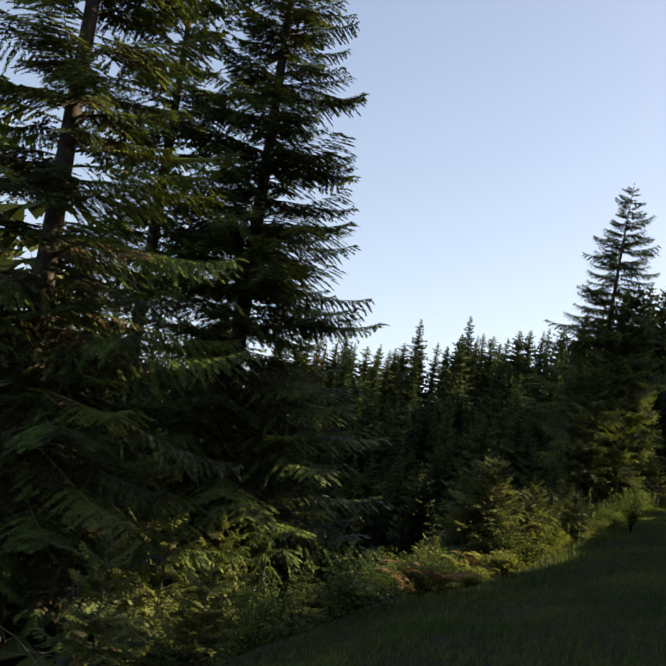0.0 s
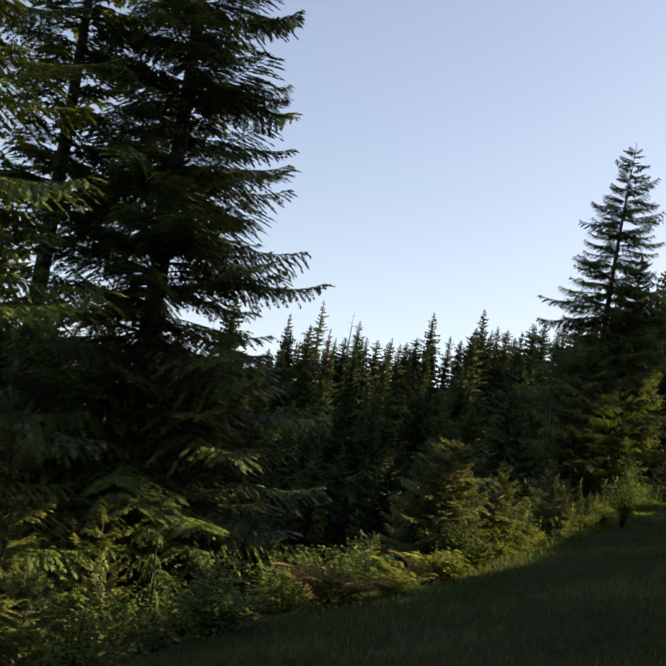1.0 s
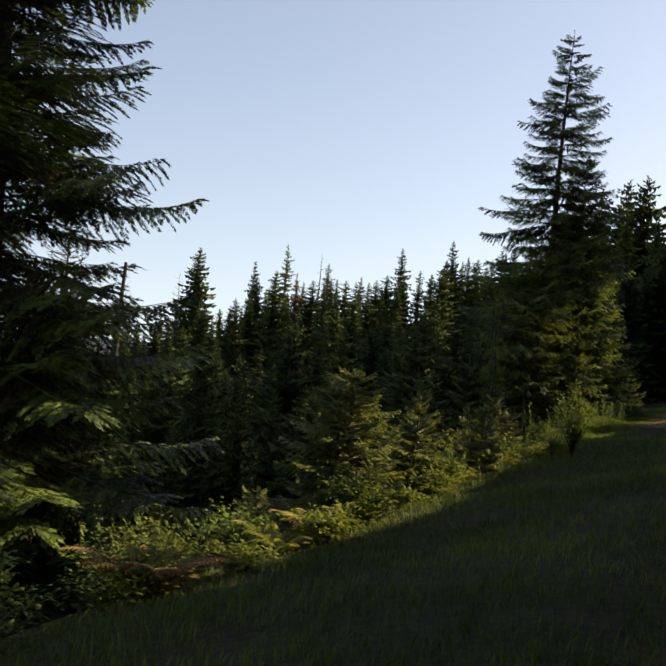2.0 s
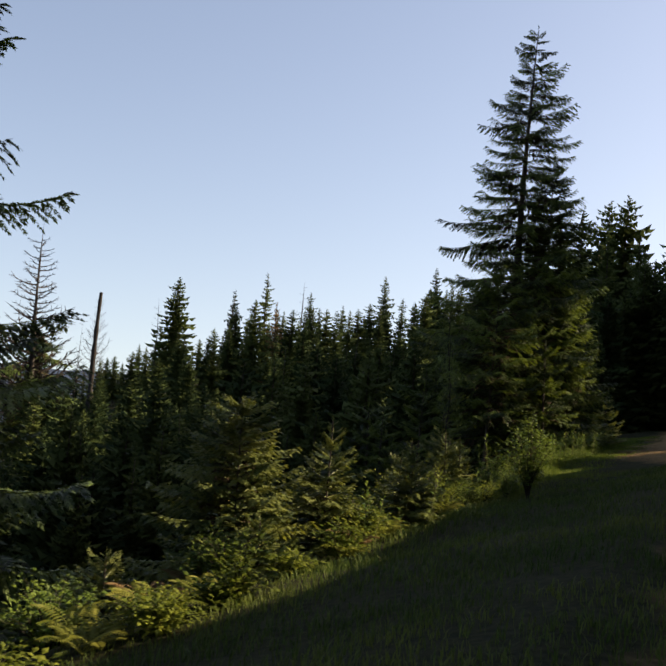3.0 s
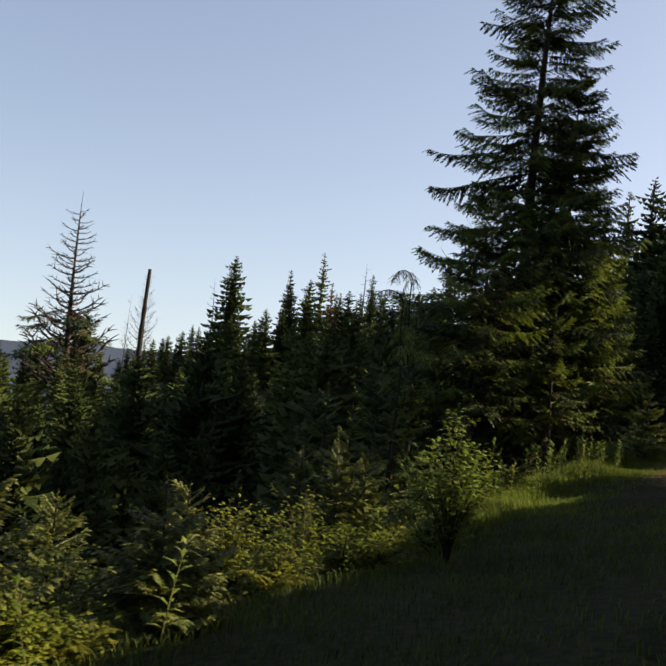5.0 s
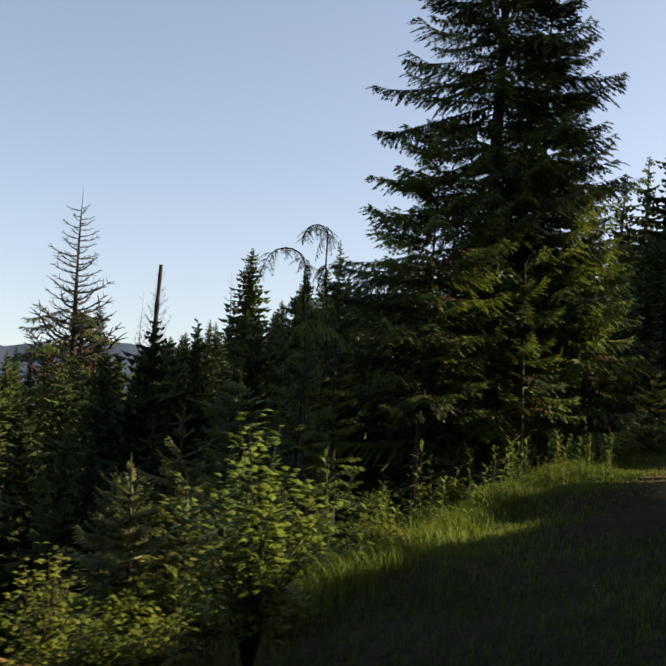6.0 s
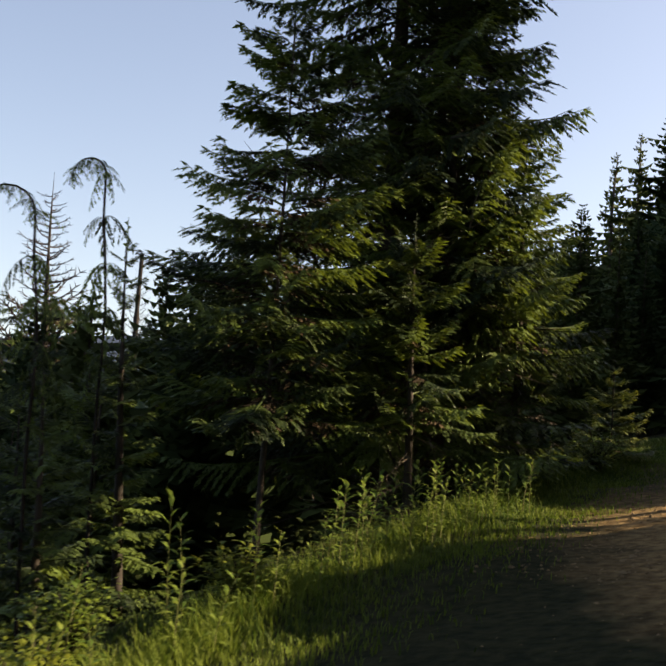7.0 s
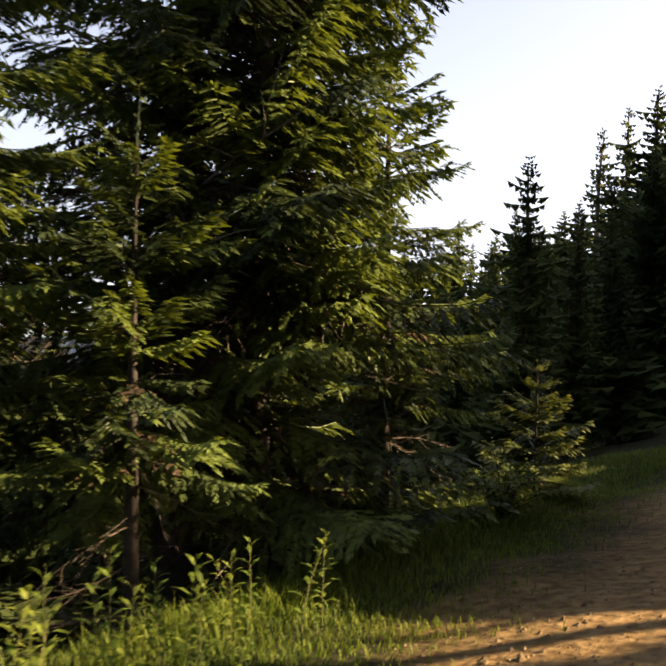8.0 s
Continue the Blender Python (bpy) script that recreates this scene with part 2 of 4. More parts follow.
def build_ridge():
    """The far side of the valley, a wooded ridge; its blue is haze put into the colour."""
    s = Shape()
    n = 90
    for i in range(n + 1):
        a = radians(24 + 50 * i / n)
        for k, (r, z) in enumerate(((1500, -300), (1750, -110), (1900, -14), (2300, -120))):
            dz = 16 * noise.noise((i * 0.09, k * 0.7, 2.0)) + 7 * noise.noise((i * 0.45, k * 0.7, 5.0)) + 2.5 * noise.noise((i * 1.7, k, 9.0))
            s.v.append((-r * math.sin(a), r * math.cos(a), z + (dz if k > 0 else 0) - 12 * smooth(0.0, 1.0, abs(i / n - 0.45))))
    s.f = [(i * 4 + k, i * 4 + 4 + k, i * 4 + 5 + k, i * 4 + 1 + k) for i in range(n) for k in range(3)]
    tagged(new("backdrop", s.mesh("backdrop", RIDGE, True)), "wooded ridge across the valley, painted blue for haze", "ridge", kind="structure")


build_ridge()


# ---------------------------------------------------------------- conifers
def sprig(s, p, d, length, up, width, rnd):
    """A short needled twig tip: one narrow tapering tuft, tilted at random and nodding at its end."""
    side = d.cross(up).normalized()
    side = (side + up * rnd.uniform(-0.7, 0.7)).normalized() * (width * rnd.uniform(1.0, 1.75))
    s.tri(p - side, p + side, p + d * length - up * (0.2 * length))


def bough_mesh(name, length, seed, hang, mat, gap=0.13, size=0.15, bare=0.0, curve=(0.10, -0.36, 0.26), droop=0.28, slim=0.24, pitch=0.5, inner=0.0, reach=0.27):
    """A flat conifer limb growing along +x: a stem, side twigs that hang at the ends, and short needled tufts along them."""
    rnd = random.Random(seed)
    s, old = Shape(), Shape()
    up = Vector((0, 0, 1))
    bend = rnd.uniform(-0.10, 0.10)
    axis = lambda t: Vector((length * t, length * bend * t * t, length * (curve[0] * t + curve[1] * t * t + curve[2] * t ** 4)))
    n = 8
    s.tube([axis(i / n) for i in range(n + 1)], [0.004 + 0.009 * length * (1 - i / n) ** 1.2 for i in range(n + 1)], 3)
    t, q = 0.10 + 0.25 * bare, 1
    while t < 0.985:
        here = axis(t)
        fwd = (axis(min(1, t + 0.03)) - axis(t - 0.03)).normalized()
        l = (reach * length * (1 - t) ** 0.62 * min(1, (t + 0.12) * 2.6) + 0.05 + 0.02 * length) * rnd.uniform(0.6, 1.2)
        out = fwd.cross(up).normalized() * q
        d = (fwd * rnd.uniform(0.65, 0.95) + out * rnd.uniform(0.7, 1.0) - up * hang * rnd.uniform(0.1, 1.2)).normalized()
        at = lambda f: here + d * (l * f) - up * (droop * l * f * f)
        s.tri(at(0) + up * 0.006, at(0) - up * 0.006, at(1))
        if rnd.random() > bare:
            m = max(1, int(l / (size * pitch)))
            fade = t < inner
            for k in range(m):
                f = (k + 0.7) / (m + 0.4)
                for w in (1, -1):
                    if rnd.random() < 0.08:
                        continue
                    if fade and f < 0.7 and rnd.random() < 0.45:
                        continue
                    sd = d.cross(up).normalized() * w
                    d2 = (d * rnd.uniform(0.7, 1.1) + sd * rnd.uniform(0.5, 0.9) - up * hang * rnd.uniform(-0.2, 1.2)).normalized()
                    sprig(old if fade and f < 0.7 else s, at(f), d2, size * (1.15 - 0.45 * f) * rnd.uniform(0.7, 1.3), up, size * slim, rnd)
            sprig(s, at(0.96), (d - up * droop).normalized(), size * 0.9, up, size * slim, rnd)
        q = -q
        t += gap / length * rnd.uniform(0.38, 0.62)
    for w in (1, 0, -1):
        sprig(s, axis(0.97), (axis(1.0) - axis(0.94) + Vector((0, w * 0.03 * length, 0))).normalized(), size * 1.2, up, size * slim, rnd)
    k, green = len(s.v), len(s.f)
    s.v += old.v
    s.f += [tuple(i + k for i in f) for f in old.f]
    me = s.mesh(name, mat)
    if old.f:
        me.materials.append(OLD_TWIG_SHADE)
        me.polygons.foreach_set("material_index", [0] * green + [1] * len(old.f))
    return me


def dead_bough_mesh(name, length, seed, rise=0.25, thick=1.0, mat=TWIG):
    """A bare limb with crooked side twigs."""
    rnd = random.Random(seed)
    s = Shape()

    def grow(p, d, l, r, depth):
        pts = [p]
        for i in range(5):
            d = (d + Vector((rnd.uniform(-.16, .16), rnd.uniform(-.16, .16), rnd.uniform(-.12, .12) + (rise * 0.16 if depth == 0 else -0.03)))).normalized()
            pts.append(pts[-1] + d * (l / 5))
        s.tube(pts, [r * (1 - 0.8 * i / 5) for i in range(6)], 3)
        if depth < 1:
            for i in range(1, 6):
                for _ in range(3):
                    e = (d + Vector((rnd.uniform(-.9, .9), rnd.uniform(-.9, .9), rnd.uniform(-.5, .35)))).normalized()
                    grow(pts[i], e, l * rnd.uniform(0.18, 0.36), r * 0.45, depth + 1)

    grow(Vector((0, 0, 0)), Vector((1, 0, -0.1)), length, (0.008 * length + 0.004) * thick, 0)
    return s.mesh(name, mat)


BOUGH_LONG = [bough_mesh("long_bough", 3.0, 10 + i, h, NEEDLE, 0.13, 0.14, inner=0.5, slim=0.2) for i, h in enumerate((0.3, 0.5, 0.7, 0.4))]
FINE_GREAT = [bough_mesh("great_bough", 4.4, 12 + i, h, NEEDLE, 0.12, 0.105, slim=0.2, pitch=0.46, inner=0.5, reach=0.24) for i, h in enumerate((0.35, 0.55, 0.7))]
FINE_LONG = [bough_mesh("long_bough", 2.6, 15 + i, h, NEEDLE, 0.10, 0.09, slim=0.21, pitch=0.46, inner=0.45) for i, h in enumerate((0.3, 0.5, 0.7))]
FINE_MID = [bough_mesh("bough", 1.5, 25 + i, h, NEEDLE, 0.085, 0.08, inner=0.35, slim=0.22) for i, h in enumerate((0.25, 0.45, 0.65))]
BOUGH_MID = [bough_mesh("bough", 1.7, 20 + i, h, NEEDLE, 0.12, 0.13, inner=0.3) for i, h in enumerate((0.25, 0.45, 0.65))]
BOUGH_SHORT = [bough_mesh("short_bough", 0.8, 30 + i, h, NEEDLE, 0.085, 0.10, curve=(0.25, -0.25, 0.1)) for i, h in enumerate((0.1, 0.3, 0.5))]
BOUGH_THIN = [bough_mesh("thin_bough", 1.9, 40 + i, 0.9, NEEDLE, 0.13, 0.13, bare=0.35, droop=0.6, slim=0.18) for i in range(2)]
DEAD = [dead_bough_mesh("dead_bough", 1.6, 50 + i, mat=BARE_TWIG) for i in range(3)]
YOUNG_MID = [bough_mesh("young_bough", 1.1, 60 + i, h, NEEDLE_YOUNG, 0.08, 0.068, curve=(0.22, -0.34, 0.24), slim=0.3, reach=0.2, inner=0.3) for i, h in enumerate((0.1, 0.25, 0.4))]
YOUNG_SHORT = [bough_mesh("young_short_bough", 0.55, 70 + i, h, NEEDLE_YOUNG, 0.06, 0.06, curve=(0.3, -0.3, 0.2), slim=0.3, reach=0.2) for i, h in enumerate((0.05, 0.2, 0.3))]


def trunk_mesh(name, h, r, seed, mat=BARK, lean=0.0, sides=10, taper=1.0, knots=0.05):
    rnd = random.Random(seed)
    s = Shape()
    pts, rad = [], []
    n = 14
    for i in range(n + 1):
        f = i / n
        pts.append(Vector((lean * h * f * f + 0.012 * h * math.sin(3 * f + seed), 0.012 * h * math.cos(2.3 * f + seed), h * f - 0.3)))
        rad.append(max(0.012, r * (1 - taper * f) ** 0.85 * (1 + 0.5 * math.exp(-f * 22)) * rnd.uniform(1 - knots, 1 + knots)))
    s.tube(pts, rad, sides)
    return s.mesh(name, mat, True), pts


def conifer(name, place, height, radius, label, seed, bare_to=0.06, rows=34, per=4.2, young=False, top_pitch=28, low_pitch=-14, shape=0.8, group="", dead_low=0, sparse=0.0, trunk=None, lean=0.0, skew=0.0, toward=0.0, spread=1.0, ragged=0.0, spike=0.0, fine=False, whorl=0.5):
    """A fir built limb by limb: trunk, whorls of boughs that lengthen downwards, and a leader."""
    rnd = random.Random(seed)
    ob = thing(name, place, label, "tree", group, rnd.uniform(0, 6.28) if lean == 0 and skew == 0 else 0)
    me, pts = trunk_mesh("trunk", height, trunk or (height * 0.006 + 0.01 if young else height * 0.0125 + 0.02), seed, lean=lean)
    part("trunk", me, ob)
    at = lambda f: pts[int(f * 14)].lerp(pts[min(14, int(f * 14) + 1)], f * 14 - int(f * 14))
    az = rnd.uniform(0, 6.28)
    for i in range(rows):
        f = bare_to + (1 - bare_to) * (i + 0.5) / rows
        f = min(0.985, f ** 0.92) * (1 - spike)
        for k in range(max(3, round(per * (1.15 - 0.45 * f)))):
            az += 2.39996 + rnd.uniform(-0.35, 0.35)
            if rnd.random() < sparse:
                continue
            l = radius * ((1 - f / (1 - spike)) ** shape) * min(1.0, 0.62 + f * 3.2) * rnd.uniform(0.68 - 0.6 * ragged, 1.14 + 0.3 * ragged) * (1 + skew * math.cos(az - toward)) + 0.10 * (1 if young else 1.6)
            pitch = low_pitch + (top_pitch - low_pitch) * f ** 1.1 + rnd.uniform(-9, 9) * (1 + 1.2 * ragged)
            if young:
                kind, nominal = (YOUNG_SHORT, 0.55) if l < 0.7 else (YOUNG_MID, 1.1)
            elif fine and l > 0.9:
                kind, nominal = (FINE_MID, 1.5) if l < 1.9 else (FINE_LONG, 2.6) if l < 3.4 else (FINE_GREAT, 4.4)
            else:
                kind, nominal = (BOUGH_SHORT, 0.8) if l < 1.1 else (BOUGH_MID, 1.7) if l < 2.2 else (BOUGH_LONG, 3.0)
                if f < 0.35 and rnd.random() < 0.2:
                    kind, nominal = BOUGH_THIN, 1.9
            z = min(0.99, f + rnd.uniform(-whorl, whorl) / rows)
            m = Matrix.Translation(at(z)) @ Euler((rnd.uniform(-0.25, 0.25), radians(-pitch), az), "XYZ").to_matrix().to_4x4()
            k2 = l / nominal
            part("bough", rnd.choice(kind), ob, m @ Matrix.Diagonal((k2, k2 * rnd.uniform(0.9, 1.2) * spread, k2, 1)))
    for i in range(dead_low):
        f = rnd.uniform(0.03, 0.45)
        m = Matrix.Translation(at(f)) @ Euler((rnd.uniform(0, 6.28), radians(rnd.uniform(-5, 25)), rnd.uniform(0, 6.28)), "XYZ").to_matrix().to_4x4()
        part("dead_bough", rnd.choice(DEAD), ob, m @ Matrix.Scale(min(1.5, 0.55 * radius * (1 - f) ** shape) * rnd.uniform(0.6, 1.0), 4), "bare brown dead limb")
    for i in range(9 if spike else 0):
        f = 1 - spike + spike * (0.05, 0.45, 0.8)[i // 3]
        m = Matrix.Translation(at(min(0.99, f))) @ Euler((0, radians(-rnd.uniform(15, 40)), i * 2.1 + rnd.uniform(-.3, .3)), "XYZ").to_matrix().to_4x4()
        part("bough", rnd.choice(YOUNG_SHORT), ob, m @ Matrix.Scale((0.6, 0.4, 0.24)[i // 3] * rnd.uniform(0.6, 1.0), 4))
    tip = Shape()
    tip.tube([Vector((0, 0, 0)), Vector((0.01, 0, 0.3)), Vector((0, 0.01, 0.6))], [0.012, 0.009, 0.003], 4)
    for i in range(10):
        q = Vector((0, 0, 0.05 + 0.05 * i))
        tip.tri(q, q + Vector((0, 0, 0.05)), q + Vector((math.cos(i * 2.4), math.sin(i * 2.4), 0.7)) * 0.05)
    part("leader", tip.mesh("leader", NEEDLE_YOUNG if young else NEEDLE), ob, Matrix.Translation(pts[-1] - Vector((0, 0, 0.25))) @ Matrix.Scale(0.6 if young else 1.0, 4))
    return ob


def tree_at(x, y):
    return (x, y, terrain(x, y))


def fir(name, x, y, top, radius, label, seed, **k):
    return conifer(name, tree_at(x, y), top - terrain(x, y), radius, label, seed, **k)


# the two tall firs by the start of the track, and young ones under them
fir("fir_tree", -13.9, 25.3, 19.6, 6.1, "tall dark fir with tiered drooping boughs on the slope", 1, rows=30, per=16, fine=True, dead_low=50, shape=0.95, bare_to=0.2, low_pitch=-8, spread=1.6, ragged=0.12, whorl=0.3, sparse=0.12)
fir("fir_tree", -13.4, 16.8, 19.0, 5.2, "tall dark fir with shaggy hanging boughs and brown dead twigs", 2, rows=25, per=13.0, fine=True, dead_low=90, shape=0.62, bare_to=0.2, low_pitch=-16, sparse=0.22, spread=1.5, ragged=0.3, whorl=0.35)
for i, (x, y, top, r) in enumerate(((-11.6, 18.9, 0.6, 1.7), (-9.9, 17.2, -0.5, 1.3), (-9.3, 14.3, -0.6, 1.4), (-12.7, 23.2, 0.1, 1.7), (-10.6, 20.6, -0.7, 1.4), (-8.3, 15.9, -1.1, 1.2), (-9.2, 19.0, -1.5, 1.1))):
    fir("young_fir", x, y, top, r, "young green fir in the shade of taller firs", 100 + i, rows=15, per=7.5, young=True, group="young firs under the tall firs", shape=0.6, ragged=0.35, whorl=0.3)

fir("fir_tree", -17.0, 24.6, 17.5, 4.8, "dark fir crowded behind two taller firs", 9, rows=24, per=8, sparse=0.2, shape=0.7, bare_to=0.5, low_pitch=-10, dead_low=20, ragged=0.3, spread=1.4, whorl=0.35)

# the tall pair at the end of the clearing with a bushy one before them
fir("fir_tree", -6.45, 48.8, 14.75, 3.65, "tall open-crowned fir with upswept tiered boughs", 3, rows=33, per=11, fine=True, shape=0.56, low_pitch=-8, top_pitch=16, dead_low=45, bare_to=0.09, ragged=0.25, whorl=0.28, sparse=0.17, skew=0.06, toward=radians(250))
fir("fir_tree", -5.45, 48.6, 9.9, 2.2, "slender fir grown close to a taller fir", 4, rows=25, per=11, fine=True, shape=0.55, low_pitch=-8, dead_low=60, bare_to=0.23, whorl=0.32, ragged=0.08)
fir("fir_tree", -4.95, 46.0, 3.35, 1.25, "thin fir at the edge of the verge", 5, rows=12, per=6.0, fine=True, shape=0.5, low_pitch=-6, dead_low=16, bare_to=0.36, whorl=0.45, ragged=0.5, sparse=0.2)
fir("fir_tree", -4.9, 50.2, 5.4, 1.5, "bushy fir beside a taller fir", 6, rows=15, per=6.5, fine=True, shape=0.6, low_pitch=-8, dead_low=26, sparse=0.15, bare_to=0.27, ragged=0.25, whorl=0.4)
fir("fir_tree", -6.4, 44.8, 6.0, 2.3, "dark fir in the shade below the track", 7, rows=20, per=8.0, fine=True, shape=0.55, low_pitch=-4, top_pitch=18, bare_to=0.3, trunk=0.055, ragged=0.3, whorl=0.3, sparse=0.12)
fir("young_fir", -3.7, 52.2, 1.7, 1.0, "small fir at the edge of the verge", 8, rows=9, per=8, young=True, whorl=0.2, ragged=0.2)

# saplings along the verge
SAPLINGS = ((-5.3, 28.7, 1.05, 0.95, 0.16), (-4.3, 30.1, 0.6, 0.75, 0.16), (-4.9, 31.4, 0.35, 0.6, 0.12), (-5.58, 36.65, 1.1, 0.9, 0.2), (-5.15, 35.3, 0.7, 0.62, 0.14), (-4.95, 35.9, 0.55, 0.5, 0.2),
            (-6.3, 36.4, 0.4, 0.75, 0.1), (-6.7, 31.5, 0.0, 1.0, 0.08), (-7.4, 29.6, 0.6, 1.2, 0.06), (-6.9, 24.9, -0.85, 0.9, 0.08), (-5.3, 26.3, -0.35, 0.7, 0.1))
for i, (x, y, top, r, spike) in enumerate(SAPLINGS):
    fir("fir_sapling", x, y, top, r, "small bright green fir sapling on the grassy edge" if r < 1 else "bushy young fir with layered boughs on the grassy edge", 200 + i, rows=11 if r < 1 else 13, per=9.0, young=True, group="saplings along the verge", shape=0.55, low_pitch=-10, top_pitch=24, ragged=0.3, spike=spike, whorl=0.22)
# a bushy young fir with a broad top, and its neighbour grown into it
fir("young_fir", -6.15, 27.1, 1.28, 1.45, "bushy young fir with a broad top on the grassy edge", 221, rows=19, per=9.5, young=True, shape=0.48, low_pitch=-12, top_pitch=18, ragged=0.3, whorl=0.3)
fir("young_fir", -6.75, 27.9, 1.15, 1.0, "young fir grown into a bushier one", 222, rows=15, per=8.5, young=True, shape=0.48, low_pitch=-10, top_pitch=18, ragged=0.3, whorl=0.3)


# ---------------------------------------------------------------- distant conifers
def crown_mesh(name, seed, mat, rows=30, per=6, width=0.16, gaps=0.0, shape=0.68, droop=0.42, base=0.08):
    """A whole crown of unit height: ragged drooping limbs round the axis, each hanging down to the limbs below it."""
    rnd = random.Random(seed)
    s = Shape()
    az = 0.0
    up = Vector((0, 0, 1))
    step = (1 - base) / rows
    for i in range(rows):
        f = base + step * (i + 0.5)
        ring = rnd.uniform(0.55, 1.2)
        for k in range(max(3, round(per * (1.15 - 0.4 * f)))):
            az += 2.39996 + rnd.uniform(-0.4, 0.4)
            if rnd.random() < gaps:
                continue
            l = width * (1 - f) ** shape * min(1.0, (1 - f) / 0.12) ** 0.5 * ring * rnd.uniform(0.5, 1.15) + 0.010
            d = Vector((math.cos(az), math.sin(az), 0))
            side = Vector((-d.y, d.x, 0))
            rise = 0.55 * f - droop + rnd.uniform(-0.15, 0.15)
            p0 = Vector((0, 0, f + rnd.uniform(-0.5, 0.5) * step))
            n = 3 if l > 0.05 else 2
            for j in range(n):
                t0, t1 = j / n, (j + 1) / n
                a = p0 + d * (l * t0) + up * (l * (rise * t0 + 0.14 * t0 ** 3))
                b = p0 + d * (l * t1 * 1.04) + up * (l * (rise * t1 + 0.14 * t1 ** 3))
                w = l * 0.32 * (1 - 0.7 * t0) * rnd.uniform(0.6, 1.4)
                hang = step * (0.9 - 0.5 * t0) * (1.1 - 0.6 * f)
                s.tri(a, b, a + side * w + d * (w * 0.6) - up * (w * rnd.uniform(0.1, 0.6) + hang * rnd.uniform(0.3, 1.0)))
                s.tri(b, a, a - side * w + d * (w * 0.6) - up * (w * rnd.uniform(0.1, 0.6) + hang * rnd.uniform(0.3, 1.0)))
                s.tri(a, b, (a + b) / 2 - up * (w * rnd.uniform(0.4, 0.9) + hang * rnd.uniform(0.6, 1.3)) + side * w * rnd.uniform(-.4, .4))
    return s.mesh(name, mat)


def far_trunk_mesh(seed):
    rnd = random.Random(seed)
    s = Shape()
    s.tube([Vector((0.004 * math.sin(i * 1.3 + seed), 0.004 * math.cos(i + seed), i / 8 * 1.0 - 0.02)) for i in range(9)], [0.014 * (1 - i / 8) ** 0.8 + 0.0015 for i in range(9)], 6)
    return s.mesh("trunk", BARK, True)


FAR_LABELS = ("dense dark green fir in the forest", "narrow green fir in the forest", "broad dark fir in the forest", "tall thin-crowned fir in the forest", "full green fir in the forest")
FAR_KINDS = [(crown_mesh("crown", 300, NEEDLE_FAR, 48, 6.5, 0.25, shape=0.55), FAR_LABELS[0]), (crown_mesh("crown", 301, NEEDLE_FAR, 50, 5.5, 0.165, shape=0.52), FAR_LABELS[1]),
             (crown_mesh("crown", 302, NEEDLE_FAR, 48, 6.5, 0.27, shape=0.5), FAR_LABELS[2]), (crown_mesh("crown", 303, NEEDLE_FAR, 40, 6, 0.11, gaps=0.15, shape=0.42, base=0.15), FAR_LABELS[3]),
             (crown_mesh("crown", 304, NEEDLE_FAR, 48, 6.5, 0.22, shape=0.62), FAR_LABELS[4])]
RUST_KIND = (crown_mesh("crown", 305, NEEDLE_RUST, 30, 6, 0.17, gaps=0.1), "rust-brown dying fir in the forest")
FAR_PROTO = {}


JOINED = []          # crowns of the lower slopes, too many to count


def far_tree(x, y, height, kind, rnd, sink=0.0, group="forest across the valley", joined=False):
    """A distant fir; the first of a kind is built, the others are copies."""
    m = Matrix.LocRotScale((x, y, terrain(x, y) - sink), Euler((rnd.uniform(-.03, .03), rnd.uniform(-.03, .03), rnd.uniform(0, 6.28))), None)
    me, label = kind
    if joined:
        JOINED.append((me, m @ Matrix.Diagonal((height * rnd.uniform(0.85, 1.2), height * rnd.uniform(0.85, 1.2), height, 1))))
        return None
    if me not in FAR_PROTO:
        ob = thing("distant_fir", (0, 0, 0), label, "tree", group)
        part("trunk", far_trunk_mesh(len(FAR_PROTO)), ob)
        part("crown", me, ob)
        FAR_PROTO[me] = ob
        ob.matrix_basis = m @ Matrix.Scale(height, 4)
        return ob
    ob = copy_thing(FAR_PROTO[me], m)
    ob.scale = (height * rnd.uniform(0.85, 1.2), height * rnd.uniform(0.85, 1.2), height)
    return ob


rnd = random.Random(77)
SKY_AZ, SKY_EL = [0, 4, 8, 12, 15, 18, 22, 26, 30, 35, 37, 40, 52], [8.9, 8.7, 8.2, 7.3, 6.5, 5.4, 4.5, 3.9, 2.4, 0.8, -0.3, -0.5, -0.6]
# single trees that stand out on the skyline: x, y, top, kind
for x, y, top, k in ((-85.0, 188.6, 21.0, 3), (-94.2, 192.3, 17.8, 3), (-75.9, 233.3, 26.2, 1), (-62.5, 230.8, 28.2, 1), (-114.3, 204.2, 21.2, 2), (-89.5, 185, 14.0, 0),
                     (-83, 181, 15.0, 2), (-96, 236, 22.0, 1), (-101.0, 215, 14.0, 3), (-112.4, 156.3, 6.0, 2), (-83.0, 105.0, -4.5, 0), (-9.3, 103.6, 19.4, 0), (-18.3, 113.4, 17.4, 3), (-16.7, 113.5, 19.0, 3), (-14.3, 112.1, 20.0, 1), (-12, 112, 20.5, 0),
                     (-6.8, 61.2, 5.6, 1), (-6.1, 62.8, 4.8, 1), (-26.0, 79.1, -0.7, 1), (-29.4, 72.7, -0.6, 1), (-31, 74, -1.2, 4), (-34, 73, -1.4, 1)):
    far_tree(x, y, top - terrain(x, y) + 0.2, FAR_KINDS[k], rnd)
far_tree(-80, 184, 15.2 - terrain(-80, 184), RUST_KIND, rnd)
# the forest: a dense skyline tier and the slopes below it
placed = []


